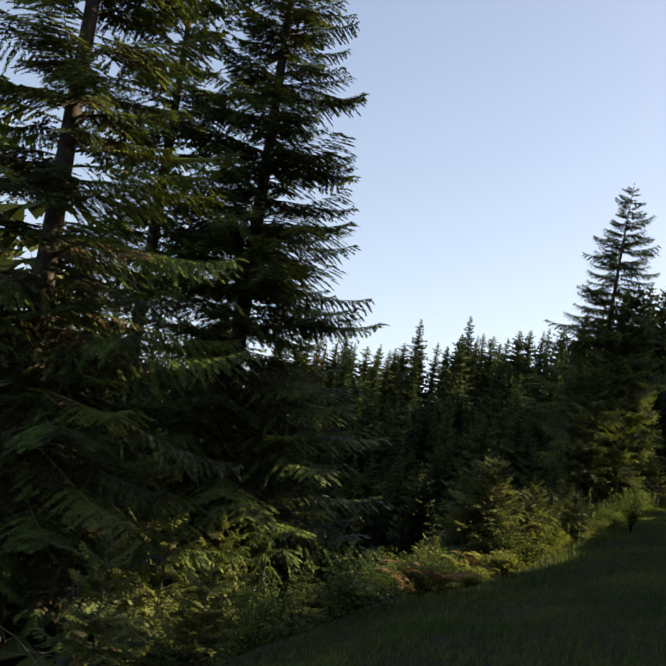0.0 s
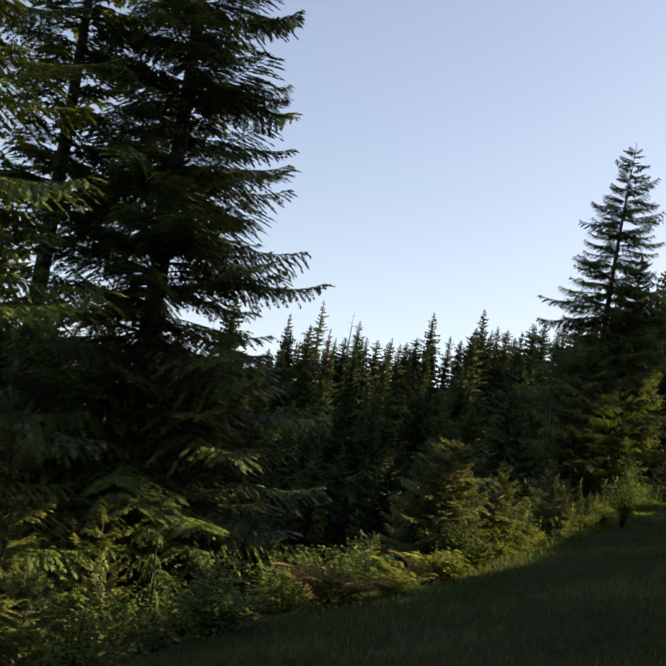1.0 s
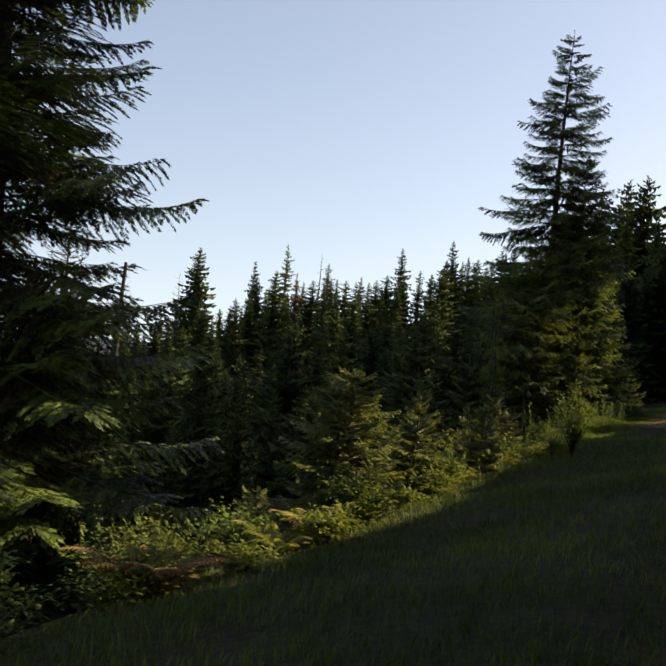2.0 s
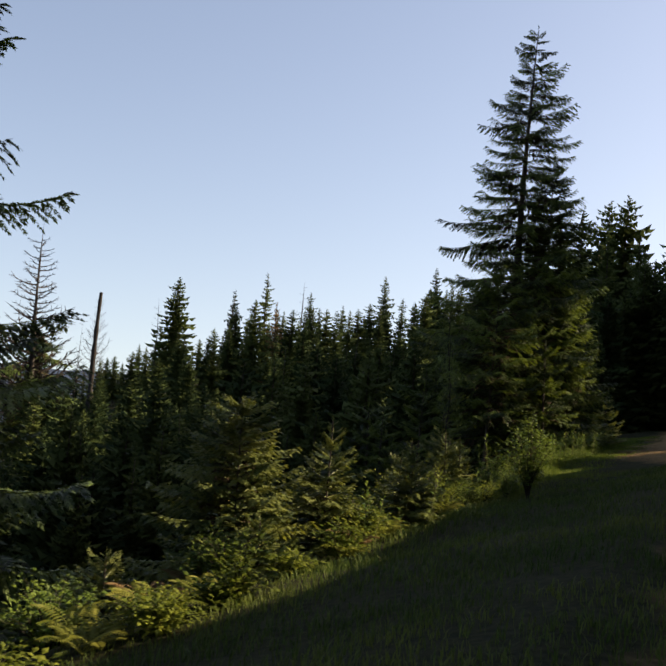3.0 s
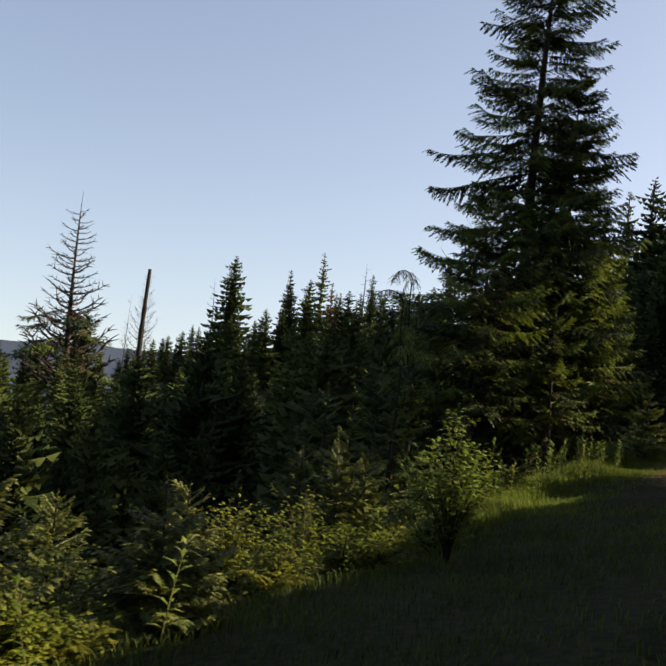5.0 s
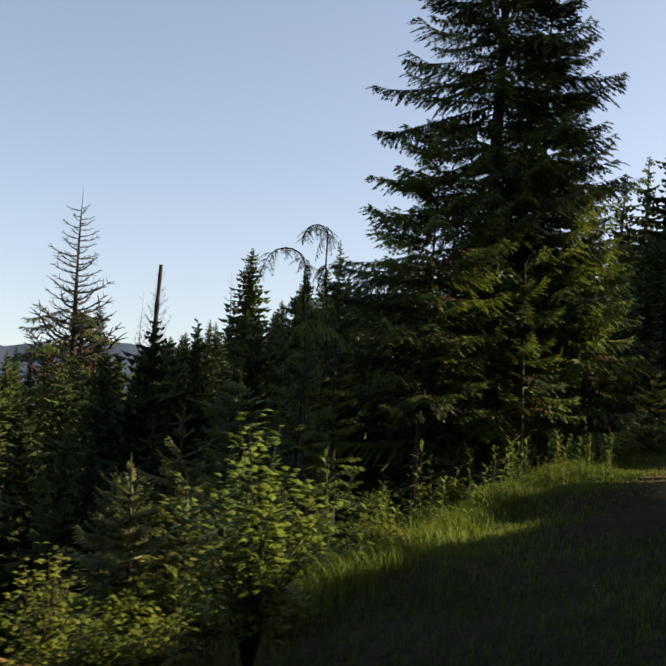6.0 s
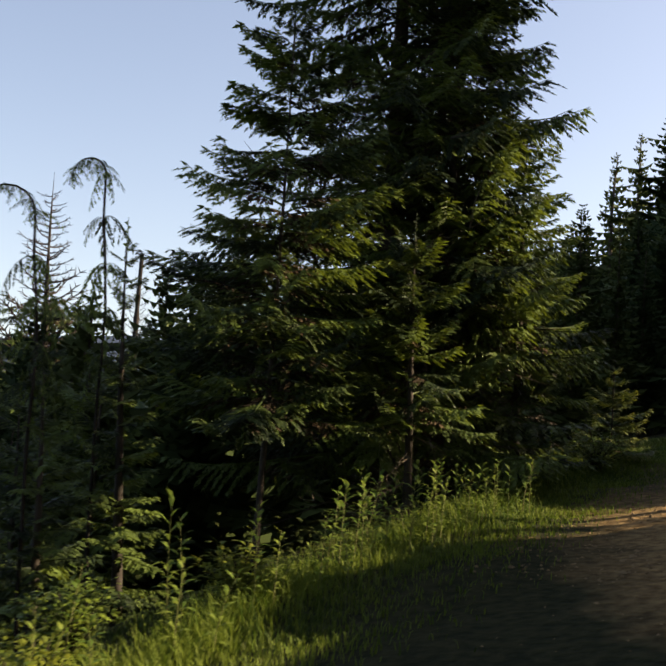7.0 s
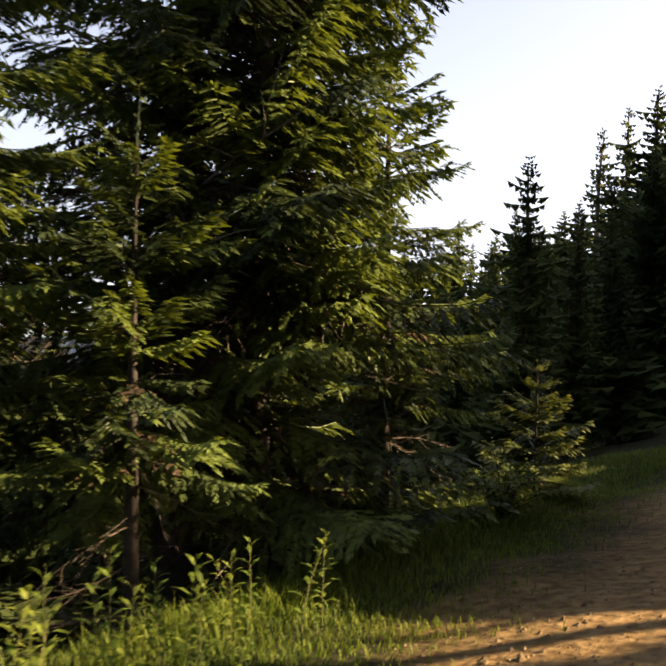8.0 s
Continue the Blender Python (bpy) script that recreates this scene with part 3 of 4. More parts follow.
def forest_tree(az, far, el, low=4.5, high=31, joined=False):
    x, y = 0.5 - far * math.sin(radians(az)), 15 + far * math.cos(radians(az))
    if any((x - q[0]) ** 2 + (y - q[1]) ** 2 < (1.6 + far * 0.006) ** 2 for q in placed):
        return
    h = 1.5 + far * math.tan(radians(el)) - terrain(x, y)
    if low < h < high:
        placed.append((x, y))
        far_tree(x, y, h, FAR_KINDS[rnd.choice((0, 0, 1, 1, 2, 4, 4))], rnd, joined=joined)


for i in range(104):
    az = 4.5 + i * 0.42
    env = float(np.interp(az, SKY_AZ, SKY_EL))
    forest_tree(az, rnd.uniform(180, 240) if az < 37 else rnd.uniform(110, 230), env - abs(rnd.gauss(0, 0.65)) - 0.2)
for i in range(110):
    az, far = rnd.uniform(5, 48), rnd.choice((rnd.uniform(60, 120), rnd.uniform(110, 185)))
    env = float(np.interp(az, SKY_AZ, SKY_EL))
    lift = smooth(40, 190, far)
    forest_tree(az, far, -4.2 + (env + 4.2) * (lift if az > 16 else max(lift, 0.7)) - rnd.uniform(0.2, 1.6), joined=True)
for i in range(22):
    forest_tree(rnd.uniform(24, 37), rnd.uniform(55, 110), rnd.uniform(-2.4, -0.5), joined=True)


def join_forest():
    """The firs of the lower slopes as one mass of crowns."""
    cache, verts, faces, k = {}, [], [], 0
    for me, m in JOINED:
        if me not in cache:
            co = np.empty(len(me.vertices) * 3)
            me.vertices.foreach_get("co", co)
            ix = np.empty(len(me.loops), dtype=np.int32)
            me.loops.foreach_get("vertex_index", ix)
            cache[me] = (co.reshape(-1, 3), ix.reshape(-1, 3))
        co, ix = cache[me]
        a = np.array(m)
        verts.append(co @ a[:3, :3].T + a[:3, 3])
        faces.append(ix + k)
        k += len(co)
    mesh = bpy.data.meshes.new("distant_forest")
    mesh.from_pydata(np.concatenate(verts).tolist(), [], np.concatenate(faces).tolist())
    mesh.materials.append(NEEDLE_WOOD)
    tagged(new("distant_forest", mesh), "dense dark fir forest on the slopes across the valley", "forest", kind="stuff")


join_forest()
for x, y, top, k in ((-25.0, 30.5, 6.0, 2), (-24.0, 34.5, 4.2, 0), (-27.5, 29.0, 12.0, 2), (-19.8, 34.5, 3.0, 4), (-22.0, 31.5, 3.4, 2), (-29.0, 33.0, 8.0, 0), (-22.5, 33.0, 2.5, 3), (-24.5, 31.0, 6.5, 2), (-10.0, 48.5, 3.0, 2), (-9.3, 47.2, 2.2, 0), (-11.5, 47.0, 2.2, 2), (-12.0, 49.5, 3.0, 0)):
    far_tree(x, y, top - terrain(x, y), FAR_KINDS[k], rnd, group="dark firs on the slope")
# the dense wood ahead where the track bends away, and further down the unseen rows on the other side of the track,
# added to cast shade
AHEAD_AZ, AHEAD_EL = [0, 6, 9, 11.4, 14, 15.5, 17, 19, 22, 30], [15, 14.2, 13.4, 11.5, 9.0, 7.4, 6.2, 5.2, 4.6, 4.0]
for i in range(64):
    x, y = rnd.uniform(-27, 2), rnd.uniform(64, 108)
    az, far = math.degrees(math.atan2(-x, y - 40)), math.hypot(x, y - 40)
    if az < 3:
        continue
    h = 1.7 + far * math.tan(radians(float(np.interp(az, AHEAD_AZ, AHEAD_EL)) - rnd.uniform(0.2, 3.2))) - terrain(x, y)
    if 3.5 < h < 22:
        far_tree(x, y, h, FAR_KINDS[rnd.choice((0, 2, 4, 1))], rnd, group="wood ahead of the track")
for i in range(44):
    x, y = -9.5 - abs(rnd.gauss(0, 8)), rnd.uniform(31, 66)
    if x > -11.5 and 38 < y < 52:
        continue
    far = math.hypot(x, y - 15)
    top = 1.4 + far * math.tan(radians(-2.6 - rnd.uniform(0, 3.5)))
    h = top - terrain(x, y)
    if h > 2:
        far_tree(x, y, h, FAR_KINDS[rnd.choice((0, 2, 4, 1))], rnd, group="dark firs on the slope")
for i in range(34):
    x, y = rnd.uniform(-23, -7.5), rnd.uniform(54, 72)
    far = math.hypot(x, y - 20)
    h = 1.5 + far * math.tan(radians(rnd.uniform(-2.5, 2.0))) - terrain(x, y)
    if h > 2:
        far_tree(x, y, h, FAR_KINDS[rnd.choice((0, 2, 4))], rnd, group="dark firs on the slope")
# Unseen firs across the track, added for shade; low sun passes under their crowns.
HIGH = [(crown_mesh("crown", 320 + i, NEEDLE_FAR, 30 if i == 1 else 20, 13 if i == 1 else 8, 0.26, shape=0.5, base=b, droop=0.2, gaps=g), "unseen tall fir with a high crown and bare trunk, added to cast shade") for i, (b, g) in enumerate(((0.38, 0.0), (0.43, 0.0), (0.36, 0.38)))]
rnd = random.Random(123)
for k, y in enumerate(np.arange(0, 112, 2.8)):
    x = 8.4 + (2.2 if k % 2 else 0) + rnd.uniform(-0.9, 0.9)
    far_tree(x, float(y) + rnd.uniform(-0.6, 0.6), rnd.uniform(18.5, 22.0) + (6 if y > 72 else 0), HIGH[2] if y < 43 else HIGH[0] if y < 54 else HIGH[1] if y < 72 else FAR_KINDS[rnd.choice((0, 2, 4))], rnd, group="tall firs across the track")


# Unseen firs on the bank, added so their crowns block sun above the verge.
TIER = (crown_mesh("crown", 330, NEEDLE_FAR, 22, 7, 0.2, shape=0.5, base=0.5, droop=0.15), "unseen slim fir with a bare lower trunk, added to cast shade")
for y in (25.6, 27.8, 44.4, 46.6, 48.8, 50.8, 52.6):
    far_tree(7.4 + rnd.uniform(-0.5, 0.8), y, rnd.uniform(6.0, 7.5) if y < 40 else rnd.uniform(9.0, 10.5), FAR_KINDS[3] if y < 40 else TIER, rnd, group="small firs on the bank")
# Smaller unseen firs along the bank top, added to dapple the sunlight.
for i in range(16):
    y = 4 + 4.1 * i + rnd.uniform(-1.5, 1.5)
    if 38.5 < y < 44:
        continue
    far_tree(6.6 + rnd.uniform(-0.3, 0.8), y, rnd.uniform(1.2, 3.2), FAR_KINDS[rnd.choice((1, 3, 3))], rnd, group="small firs on the bank")


# Second unseen row farther back, added to keep sun off the valley slopes.
for y in np.arange(74, 126, 4.2):
    far_tree(15.5 + rnd.uniform(-1.5, 1.5), float(y), rnd.uniform(23, 28), FAR_KINDS[rnd.choice((0, 2))], rnd, group="tall firs across the track")


# Unseen full-crowned firs, added to shade the verge near the start.
rnd = random.Random(321)
for y in (11.5, 14.0, 16.4, 18.8, 21.2, 23.4):
    far_tree(7.6 + rnd.uniform(-0.4, 0.8), y, rnd.uniform(7.5, 9.5), FAR_KINDS[rnd.choice((0, 2))], rnd, group="small firs on the bank")


# Unseen sparse firs, added to dapple the sun on the dirt.
for x, y, h in ((6.9, 50.4, 3.4), (7.2, 51.5, 4.2), (6.6, 54.6, 3.6), (7.4, 55.4, 4.4), (6.9, 52.7, 1.5)):
    far_tree(x, y, h, FAR_KINDS[3], rnd, group="small firs on the bank")
# Unseen low row, added to shade the feet of the tall pair.
for i in range(7):
    far_tree(6.5 + rnd.uniform(-0.3, 0.3), 54.2 + 0.62 * i, rnd.uniform(1.6, 2.5), FAR_KINDS[(0, 2)[i % 2]], rnd, group="small firs on the bank")


# ---------------------------------------------------------------- dead and drooping trees
def snag(name, x, y, top, label, seed, limbs, reach, radius, from_f=0.25, rise=0.5, green=0, taper=1.0, to_f=0.93, thick=3.6):
    rnd = random.Random(seed)
    h = top - terrain(x, y)
    ob = thing(name, tree_at(x, y), label, "tree", "dead trees in the valley")
    me, pts = trunk_mesh("trunk", h, radius, seed, GREY_WOOD, sides=7, taper=taper, knots=0.22)
    part("trunk", me, ob)
    at = lambda f: pts[int(f * 14)].lerp(pts[min(14, int(f * 14) + 1)], f * 14 - int(f * 14))
    meshes = [dead_bough_mesh("limb", 2.0, seed * 10 + i, rise * 2, thick) for i in range(3)]
    for i in range(limbs):
        f = from_f + (to_f - from_f) * i / max(1, limbs - 1)
        m = Matrix.Translation(at(f)) @ Euler((0, radians(8 - 22 * (1 - f)), i * 2.4 + rnd.uniform(-.4, .4)), "XYZ").to_matrix().to_4x4()
        part("limb", rnd.choice(meshes), ob, m @ Matrix.Scale((reach * (1.05 - f) + 0.35) / 2.0 * rnd.uniform(0.7, 1.2), 4))
    for i in range(green):
        f = rnd.uniform(0.15, 0.55)
        m = Matrix.Translation(at(f)) @ Euler((0, radians(12), rnd.uniform(0, 6.28)), "XYZ").to_matrix().to_4x4()
        part("bough", rnd.choice(BOUGH_LONG), ob, m @ Matrix.Scale(reach * 0.3 * rnd.uniform(0.6, 1.1), 4), "thin green bough")
    return ob


snag("dead_fir", -87.6, 124.6, 20.4, "grey dead fir with bare upcurved limbs", 21, 90, 8.2, 0.58, 0.2, 0.5, 44, to_f=0.92, thick=4.2)
snag("dead_snag", -103.0, 160.1, 13.9, "grey broken snag with a few stubs", 22, 46, 5.0, 0.6, 0.35, 0.9, taper=0.62, thick=2.0)
snag("dead_snag", -106.5, 160.0, 9.5, "thin grey dead snag", 23, 8, 2.6, 0.13, 0.4, 0.7)
snag("dead_snag", -99.9, 239.5, 25.3, "dead spire among living firs", 24, 12, 3.0, 0.3, 0.45, 0.3)
snag("dead_snag", -118.0, 203.0, 16.5, "thin dead tree beside a fir", 25, 14, 3.0, 0.2, 0.4, 0.6)
snag("dead_snag", -91.0, 187.0, 17.5, "thin dead spire in the forest", 26, 8, 1.6, 0.16, 0.5, 0.2)


def drooping(name, x, y, top, label, seed, droop, bow):
    """A slender young hemlock whose leader hangs over."""
    rnd = random.Random(seed)
    h = top - terrain(x, y)
    ob = thing(name, tree_at(x, y), label, "tree", "slender drooping hemlocks")
    pts = [Vector((0.05 * math.sin(i), 0.04 * math.cos(i * 1.3), (h - 3.2 * bow) * i / 12 - 0.1)) for i in range(13)]
    p, d = pts[-1], Vector((0.1, 0.05, 1)).normalized()
    way = Vector((math.cos(droop), math.sin(droop), 0))
    for i in range(10):
        d = (d + way * (0.42 if i < 5 else 0.1) - Vector((0, 0, 0.11 * i))).normalized()
        p = p + d * bow
        pts.append(p)
    s = Shape()
    s.tube(pts, [0.02 * (1 - i / (len(pts))) + 0.004 for i in range(len(pts))], 5)
    part("trunk", s.mesh("trunk", TWIG, True), ob)
    lace = [bough_mesh("hanging_bough", 0.9, seed * 7 + i, 1.5, NEEDLE, 0.13, 0.085, bare=0.1, curve=(0.35, -1.2, 0.1), droop=0.6, slim=0.2) for i in range(2)]
    for i in range(52):
        f = 0.36 + 0.62 * (i / 52)
        q = pts[int(f * (len(pts) - 1))]
        l = (0.17 if f > 0.6 else 0.3 if f > 0.53 else 0.55) * rnd.uniform(0.5, 1.25)
        m = Matrix.Translation(q) @ Euler((0, radians(rnd.uniform(-15, 30)), i * 2.4), "XYZ").to_matrix().to_4x4()
        part("bough", rnd.choice(lace), ob, m @ Matrix.Scale(l / 0.9, 4))
    return ob


for i, (x, y, top, r) in enumerate(((-8.6, 42.0, -0.2, 1.2), (-7.15, 42.9, 2.9, 0.55), (-6.85, 41.25, 1.8, 0.6), (-8.3, 43.8, 1.6, 1.2), (-9.6, 43.6, 1.0, 1.2), (-10.4, 44.6, 1.0, 1.4))):
    fir("fir_tree", x, y, top, r, "dark dense fir in the shade", 120 + i, rows=20, per=5, shape=0.6, group="dark firs below the track")
drooping("drooping_hemlock", -7.2, 42.5, 3.72, "slender hemlock with a nodding bare leader", 31, 3.5, 0.07)
drooping("drooping_hemlock", -6.72, 41.0, 3.2, "slender hemlock with a leader bent over", 32, 3.6, 0.112)
drooping("drooping_hemlock", -9.6, 21.1, -1.25, "young hemlock bowed over in the shade of tall firs", 33, 3.4, 0.07)


# ---------------------------------------------------------------- shrubs, ferns, weeds, grass
def leaf(s, p, d, up, l, w):
    """A folded leaf blade."""
    side = d.cross(up).normalized() * w
    mid, tip = p + d * (l * 0.45) + up * (0.08 * l), p + d * l - up * (0.12 * l)
    s.quad(p, mid + side - up * (0.12 * w), tip, mid)
    s.quad(p, mid, tip, mid - side - up * (0.12 * w))


def shrub(name, x, y, height, radius, label, seed, mat, size=0.06, stems=14, leaves=26, category="shrub", group="shrubs along the verge"):
    rnd = random.Random(seed)
    ob = thing(name, tree_at(x, y), label, category, group)
    wood, green = Shape(), Shape()
    for i in range(stems):
        a, r = i * 2.4 + rnd.uniform(-.3, .3), radius * math.sqrt(rnd.uniform(0.03, 1))
        top = Vector((r * math.cos(a), r * math.sin(a), height * (1 - 0.45 * (r / radius) ** 2) * rnd.uniform(0.7, 1.05)))
        pts = [Vector((top.x * f ** 1.5, top.y * f ** 1.5, top.z * (1.25 * f - 0.25 * f * f * f) - 0.05)) for f in (0, 0.25, 0.5, 0.75, 1)]
        wood.tube(pts, [0.011, 0.009, 0.007, 0.005, 0.002], 3)
        for k in range(leaves):
            f = rnd.uniform(0.25, 1) * 3.999
            q = pts[int(f)].lerp(pts[int(f) + 1], f - int(f))
            b = rnd.uniform(0, 6.28)
            d = Vector((math.cos(b), math.sin(b), rnd.uniform(-0.25, 0.7))).normalized()
            tw = q + d * rnd.uniform(0.0, 0.16)
            up = (Vector((rnd.uniform(-.5, .5), rnd.uniform(-.5, .5), 1))).normalized()
            leaf(green, tw, d, up, size * rnd.uniform(0.7, 1.5), size * 0.32 * rnd.uniform(0.8, 1.2))
    twigs = part("branchwork", wood.mesh("branchwork", TWIG), ob)
    part("foliage", green.mesh("foliage", mat), twigs)
    return ob


SHRUBS = [(-5.1, 18.6, -0.75, 0.75, 0), (-5.5, 19.6, -0.75, 0.8, 0), (-6.5, 20.3, -0.9, 0.8, 1), (-5.0, 24.8, -0.35, 0.7, 0), (-5.7, 25.9, -0.9, 0.6, 1),
          (-4.7, 28.6, -0.45, 0.65, 0), (-5.0, 31.2, -0.4, 0.65, 0), (-5.4, 33.1, -0.1, 0.7, 0), (-4.4, 32.4, -0.35, 0.55, 0), (-3.0, 34.0, 1.35, 0.6, 1), (-3.9, 34.1, -0.35, 0.4, 0), (-3.7, 35.3, -0.15, 0.45, 1),
          (-4.7, 35.3, -0.4, 0.5, 1), (-6.1, 22.8, -0.9, 0.8, 1), (-7.2, 22.2, -1.2, 0.9, 1), (-6.4, 17.6, -0.8, 0.8, 1), (-5.6, 16.2, -1.0, 0.7, 1), (-7.6, 18.2, -1.3, 0.9, 1),
          (-6.9, 15.2, -1.0, 0.9, 1), (-5.2, 29.9, -0.35, 0.65, 0), (-3.6, 50.8, 0.6, 0.6, 1),
          (-5.8, 30.6, -0.4, 0.7, 0), (-5.0, 34.2, -0.1, 0.6, 0), (-4.6, 29.4, -0.6, 0.5, 0), (-4.5, 22.4, -0.75, 0.55, 0), (-4.2, 33.7, -0.35, 0.45, 0), (-4.6, 37.2, -0.15, 0.4, 1), (-4.2, 38.6, -0.15, 0.4, 0), (-4.8, 39.6, -0.05, 0.45, 1), (-4.35, 41.2, -0.1, 0.4, 0)]
for i, (x, y, top, r, k) in enumerate(SHRUBS):
    h = max(0.5, top - terrain(x, y))
    shrub("leafy_shrub" if k == 0 else "alder_bush", x, y, h, r, "bright yellow-green leafy shrub in the sun" if k == 0 else "dark green broad-leaved bush", 400 + i, LEAF if k == 0 else LEAF_DARK, 0.068 if k == 0 else 0.075 if y < 34 else 0.085 if top > 1 else 0.06, int(26 * r / 0.6), 38 if k == 0 else 60)


rnd = random.Random(44)
for i in range(30):
    y = 20.2 + i * 0.6 + rnd.uniform(-0.3, 0.3)
    x = float(np.interp(y, [18, 24, 30, 38], [-4.7, -4.3, -4.6, -4.8])) + rnd.uniform(-0.4, 0.15)
    r = rnd.uniform(0.32, 0.62)
    if 20.6 < y < 22.2 or 25.2 < y < 27.0 or 31.8 < y < 32.6:
        continue
    if i % 3 == 1:
        continue
    shrub("leafy_shrub", x, y, rnd.uniform(0.3, 0.75), r, "low yellow-green leafy shrub on the sunny verge edge", 450 + i, LEAF, 0.085, int(24 * r / 0.5), 32)


def fern(x, y, size, label, seed, mat, group="ferns on the verge"):
    rnd = random.Random(seed)
    ob = thing("fern", tree_at(x, y), label, "fern", group)
    up = Vector((0, 0, 1))
    for i in range(9):
        s = Shape()
        a = i * 2.4 + rnd.uniform(-.3, .3)
        d = Vector((math.cos(a), math.sin(a), 0))
        side = Vector((-d.y, d.x, 0))
        l, rise = size * rnd.uniform(0.8, 1.15), rnd.uniform(0.75, 1.15)
        at = lambda f: d * (l * 0.7 * f) + up * (l * (rise * f - 0.65 * rise * f * f))
        for k in range(16):
            f = 0.18 + 0.8 * k / 16
            w = l * 0.26 * (1 - f) ** 0.7 + 0.012
            for q in (1, -1):
                p = at(f)
                s.quad(p, p + side * (q * w * 0.5) + d * (0.03 * l) + up * 0.01, p + side * (q * w) + d * (0.045 * l) - up * (0.15 * w), p + side * (q * w * 0.5) - d * (0.008 * l))
        s.tube([at(f) for f in (0, 0.33, 0.66, 1)], [0.005, 0.004, 0.003, 0.001], 3)
        part("frond", s.mesh("frond", mat), ob)
    return ob


for i, (x, y, z, k) in enumerate(((-4.75, 22.6, 0.8, 0), (-5.1, 23.3, 0.9, 0), (-4.6, 23.6, 0.7, 0), (-5.3, 22.2, 0.8, 0), (-4.9, 21.7, 0.7, 0), (-5.9, 20.3, 1.1, 1), (-6.4, 20.9, 1.0, 1), (-6.0, 26.0, 0.9, 1), (-5.5, 23.9, 0.8, 1), (-6.8, 26.4, 0.9, 1), (-5.1, 18.8, 1.25, 1), (-4.35, 27.2, 0.7, 0), (-4.5, 28.0, 0.6, 1), (-4.4, 29.1, 0.6, 0), (-4.5, 31.0, 0.6, 1), (-4.3, 32.2, 0.6, 0), (-4.6, 33.4, 0.6, 1), (-4.5, 34.8, 0.6, 0), (-4.7, 36.8, 0.6, 0))):
    fern(x, y, z, "bright green fern with arching fronds" if k == 0 else "withered brown bracken arching over", 500 + i, FERN if k == 0 else FERN_BROWN)


def fireweed(x, y, height, seed):
    rnd = random.Random(seed)
    ob = thing("fireweed", tree_at(x, y), "upright leafy fireweed stem without flowers", "plant", "fireweed along the verge", rnd.uniform(0, 6.28))
    s, g = Shape(), Shape()
    lx, ly = rnd.uniform(-.2, .2), rnd.uniform(-.2, .2)
    at = lambda f: Vector((lx * f * f, ly * f * f, height * f))
    s.tube([at(f) for f in (0, 0.3, 0.6, 1)], [0.006, 0.005, 0.004, 0.0015], 4)
    n = int(17 * height / 0.8)
    for k in range(n):
        f = 0.2 + 0.8 * k / n
        a = k * 2.4 + rnd.uniform(-.2, .2)
        rise = 0.15 + 0.9 * f ** 3 + rnd.uniform(-.1, .15)
        d = Vector((math.cos(a), math.sin(a), rise)).normalized()
        leaf(g, at(f), d, Vector((0, 0, 1)), (0.18 - 0.07 * f ** 2) * rnd.uniform(0.75, 1.25), 0.021)
    stalk = part("stem", s.mesh("stem", STEM), ob)
    part("leaves", g.mesh("leaves", WEED), stalk)
    return ob


WEEDS = [fireweed(-4.25, 40.25, 0.95, 600), fireweed(-3.55, 43.7, 0.9, 601), fireweed(-4.1, 43.2, 0.75, 602), fireweed(-3.9, 42.2, 0.85, 603), fireweed(-4.4, 41.2, 0.7, 604)]
for i, (x, y, top) in enumerate(((-3.44, 43.95, 0.4), (-3.57, 44.6, 0.35), (-3.57, 44.9, 0.35), (-3.42, 45.15, 0.3), (-3.26, 45.75, 0.3), (-3.27, 46.05, 0.35), (-3.53, 45.55, 0.35), (-3.42, 43.5, 0.3),
                                 (-3.37, 44.1, 0.35), (-3.44, 41.5, 0.2), (-3.54, 41.15, 0.25), (-3.81, 43.0, 0.35), (-4.05, 43.15, 0.35), (-3.81, 44.5, 0.4), (-4.54, 40.45, 0.4), (-4.78, 37.35, 0.1), (-4.95, 38.8, 0.35))):
    w = copy_thing(WEEDS[i % 5], Matrix.LocRotScale(tree_at(x, y), Euler((0.04 * math.sin(i), 0.04 * math.cos(i), i * 1.7)), None))
    k = (top - terrain(x, y)) / (0.95, 0.9, 0.75, 0.85, 0.7)[i % 5]
    w.scale = (min(k, 1.1), min(k, 1.1), k)
rnd = random.Random(91)
for i in range(84):
    y = rnd.choice((rnd.uniform(36, 50), rnd.uniform(37, 44), rnd.uniform(38, 45), rnd.uniform(26, 38)))
    x = -3.75 + rnd.gauss(0, 0.42) - (0.35 if y < 40 else 0)
    k = rnd.uniform(0.4, 1.1)
    w = copy_thing(rnd.choice(WEEDS), Matrix.LocRotScale(tree_at(x, y), Euler((rnd.uniform(-.1, .1), rnd.uniform(-.1, .1), rnd.uniform(0, 6.28))), None))
    w.scale = (k, k, k)


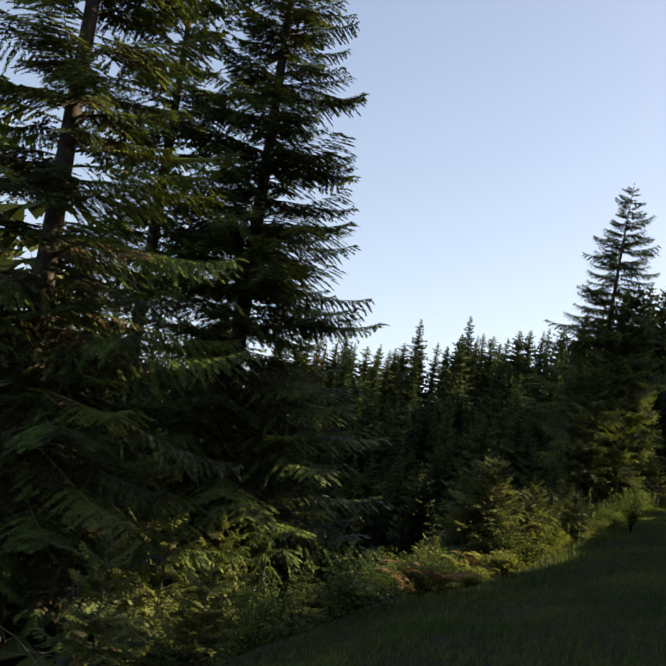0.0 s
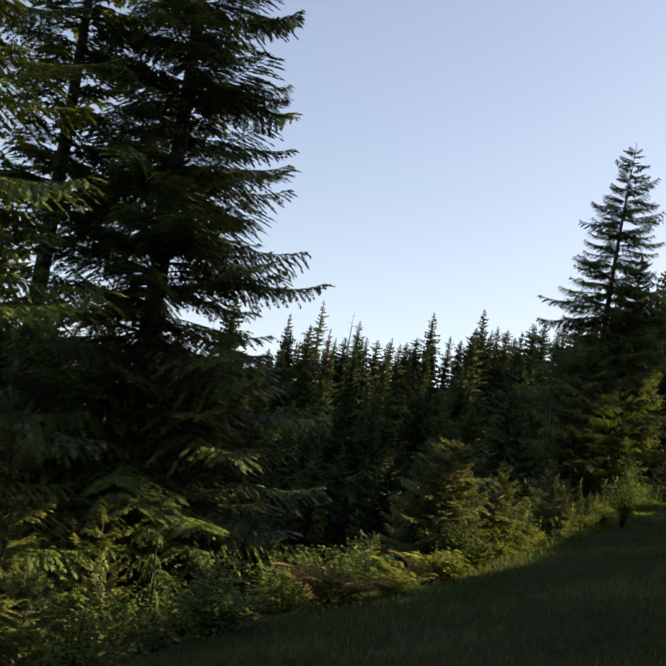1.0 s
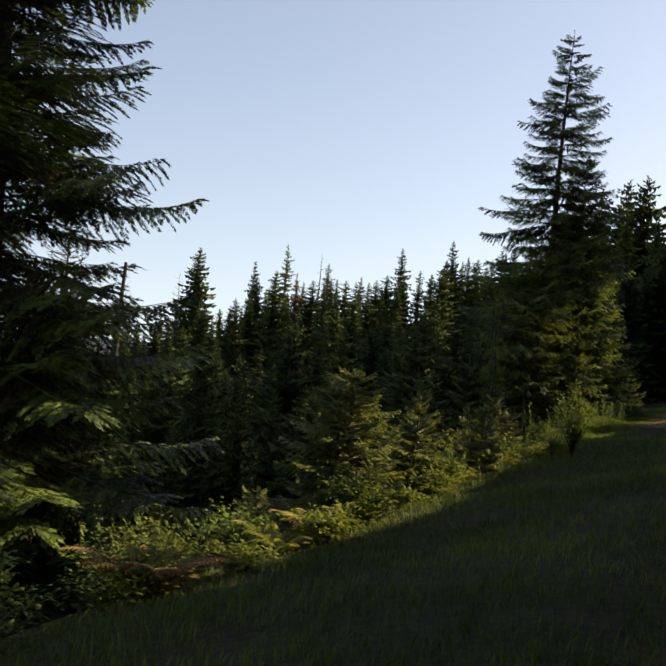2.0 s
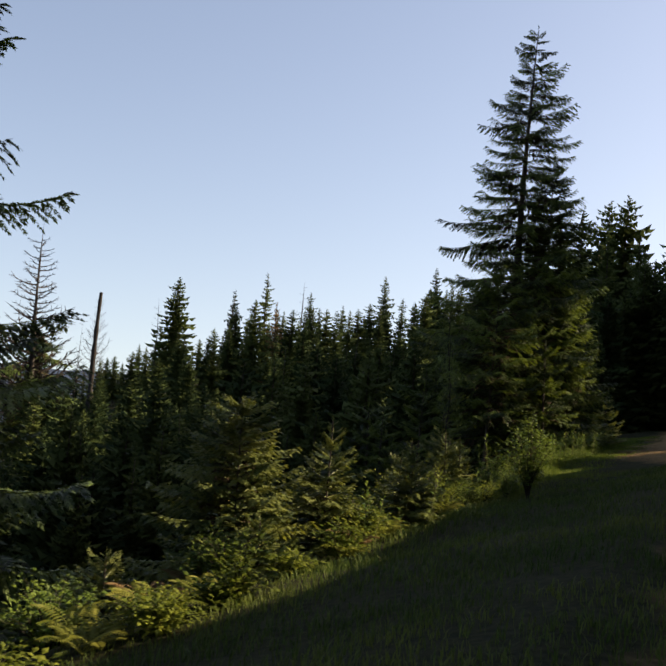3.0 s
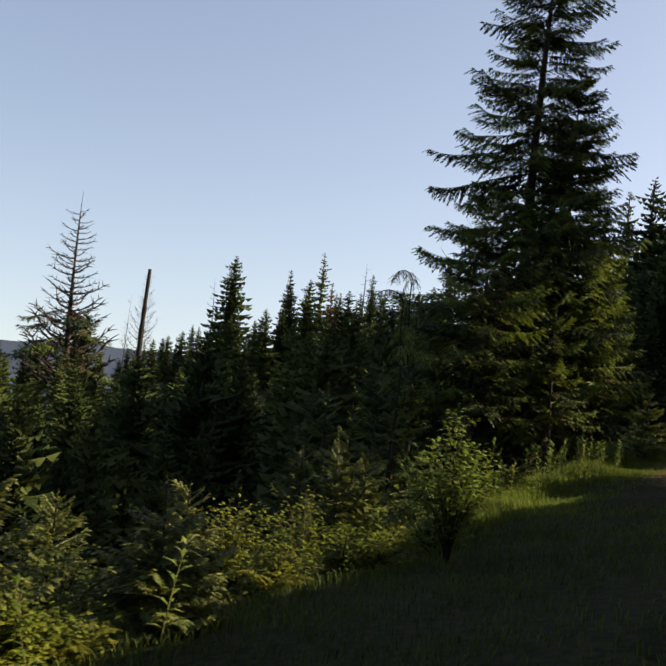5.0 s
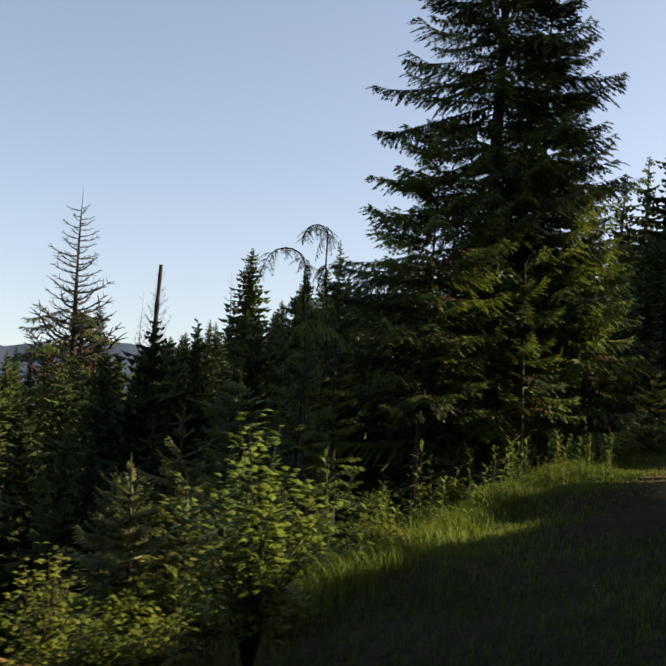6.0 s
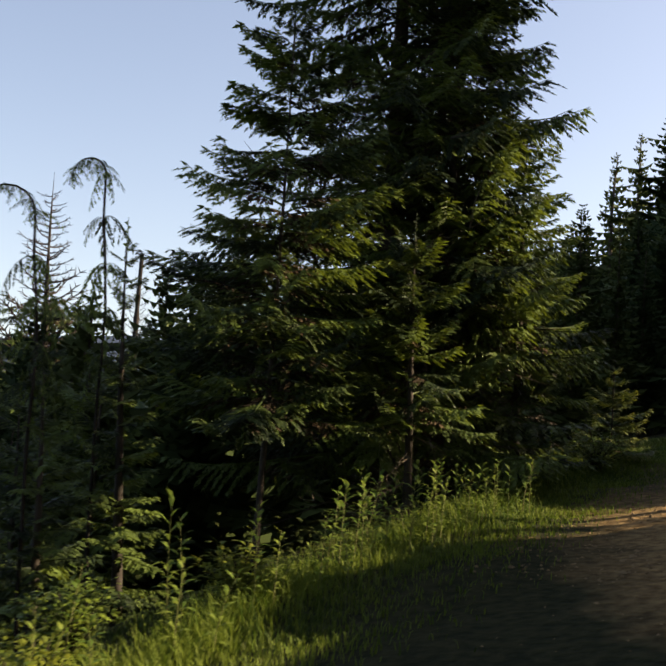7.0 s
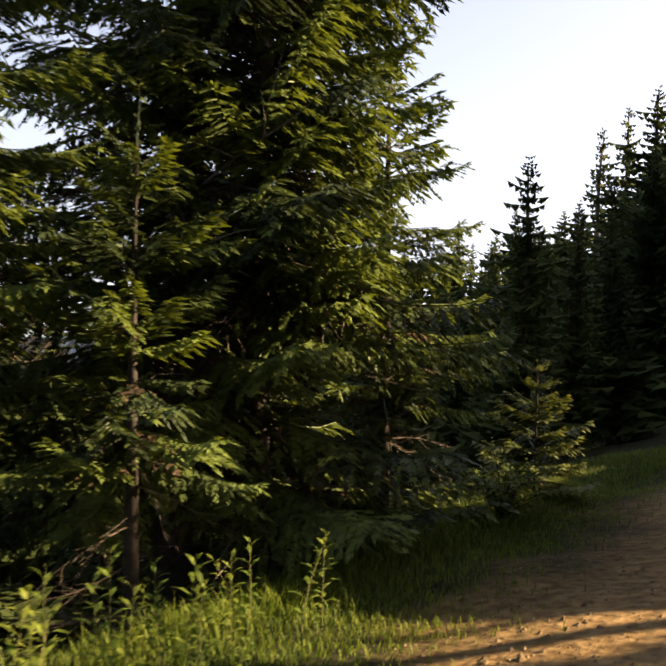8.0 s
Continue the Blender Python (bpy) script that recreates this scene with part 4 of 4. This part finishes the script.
def grass(name, label, count, spread, height, seed, mat=GRASS):
    rnd = random.Random(seed)
    s = Shape()
    while len(s.f) < count * 2:
        x, y = spread(rnd)
        z = terrain(x, y)
        if rnd.random() > 0.25 + 0.9 * noise.noise((x * 0.9, y * 0.9, seed)) + 0.4:
            continue
        h = height * rnd.uniform(0.45, 1.25) * (1 - 0.4 * smooth(36, 42, y)) * (1 - 0.55 * smooth(-3.6, -4.4, x) * smooth(39, 36, y)) * (1 - 0.45 * smooth(-3.6, -3.0, x))
        a = rnd.uniform(0, 6.28)
        c, n = math.cos(a), math.sin(a)
        lean = rnd.uniform(0.25, 1.0) * h
        w = rnd.uniform(0.003, 0.006)
        mid = (x + c * lean * 0.35, y + n * lean * 0.35, z + h * 0.62)
        k = len(s.v)
        s.v += ((x - n * w, y + c * w, z - 0.02), (x + n * w, y - c * w, z - 0.02), (mid[0] + n * w, mid[1] - c * w, mid[2]), (mid[0] - n * w, mid[1] + c * w, mid[2]), (x + c * lean, y + n * lean, z + h))
        s.f += [(k, k + 1, k + 2, k + 3), (k + 3, k + 2, k + 4)]
    return tagged(new(name, s.mesh(name, mat)), label, "grass", kind="stuff")


grass("grass", "tall green grass on the sloping verge", 80000, lambda r: (lambda y: (r.uniform(-5.4, 0.6 if y < 39 else -3.0), y))(r.uniform(3, 58)), 0.17, 1)
grass("grass", "long lush grass on the verge edge, its green brightened for sunlight", 11000, lambda r: (-3.95 + r.gauss(0, 0.3), r.uniform(35.5, 54)), 0.34, 2, GRASS_SUN_TINT)
grass("grass", "short worn grass beside the track", 13000, lambda r: (-3.0 + r.gauss(0, 0.4), r.choice((r.uniform(38, 47), r.uniform(46, 60), r.uniform(46, 60)))), 0.19, 3, GRASS_SUN_TINT)


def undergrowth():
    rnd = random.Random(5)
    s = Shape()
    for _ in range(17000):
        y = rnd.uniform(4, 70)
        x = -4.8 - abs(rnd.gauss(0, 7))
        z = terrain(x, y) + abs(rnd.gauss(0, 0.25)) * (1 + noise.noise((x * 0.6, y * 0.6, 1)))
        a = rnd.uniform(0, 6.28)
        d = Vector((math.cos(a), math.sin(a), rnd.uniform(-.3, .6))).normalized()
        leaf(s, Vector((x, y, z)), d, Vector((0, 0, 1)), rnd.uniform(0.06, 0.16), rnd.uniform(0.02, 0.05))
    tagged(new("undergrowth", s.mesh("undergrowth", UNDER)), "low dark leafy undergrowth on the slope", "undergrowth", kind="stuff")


undergrowth()


def stones():
    rnd = random.Random(6)
    s = Shape()
    for i in range(3000):
        x, y, r = (rnd.uniform(-1.8, 2.5), rnd.uniform(36, 60), abs(rnd.gauss(0, 0.009)) + 0.006) if i < 1500 else (rnd.uniform(-2.7, 0.2), rnd.uniform(42, 51), abs(rnd.gauss(0, 0.011)) + 0.006)
        z = terrain(x, y)
        k = len(s.v)
        for j in range(5):
            a = j * 1.2566 + rnd.uniform(-.3, .3)
            s.v.append((x + r * math.cos(a), y + r * 1.2 * math.sin(a), z + r * rnd.uniform(-.2, .3)))
        s.v.append((x + rnd.uniform(-.3, .3) * r, y, z + r * rnd.uniform(0.5, 0.9)))
        s.f += [(k + j, k + (j + 1) % 5, k + 5) for j in range(5)]
    tagged(new("gravel", s.mesh("gravel", STONE)), "loose stones and clods of earth on the dirt track", "gravel", kind="stuff")


stones()
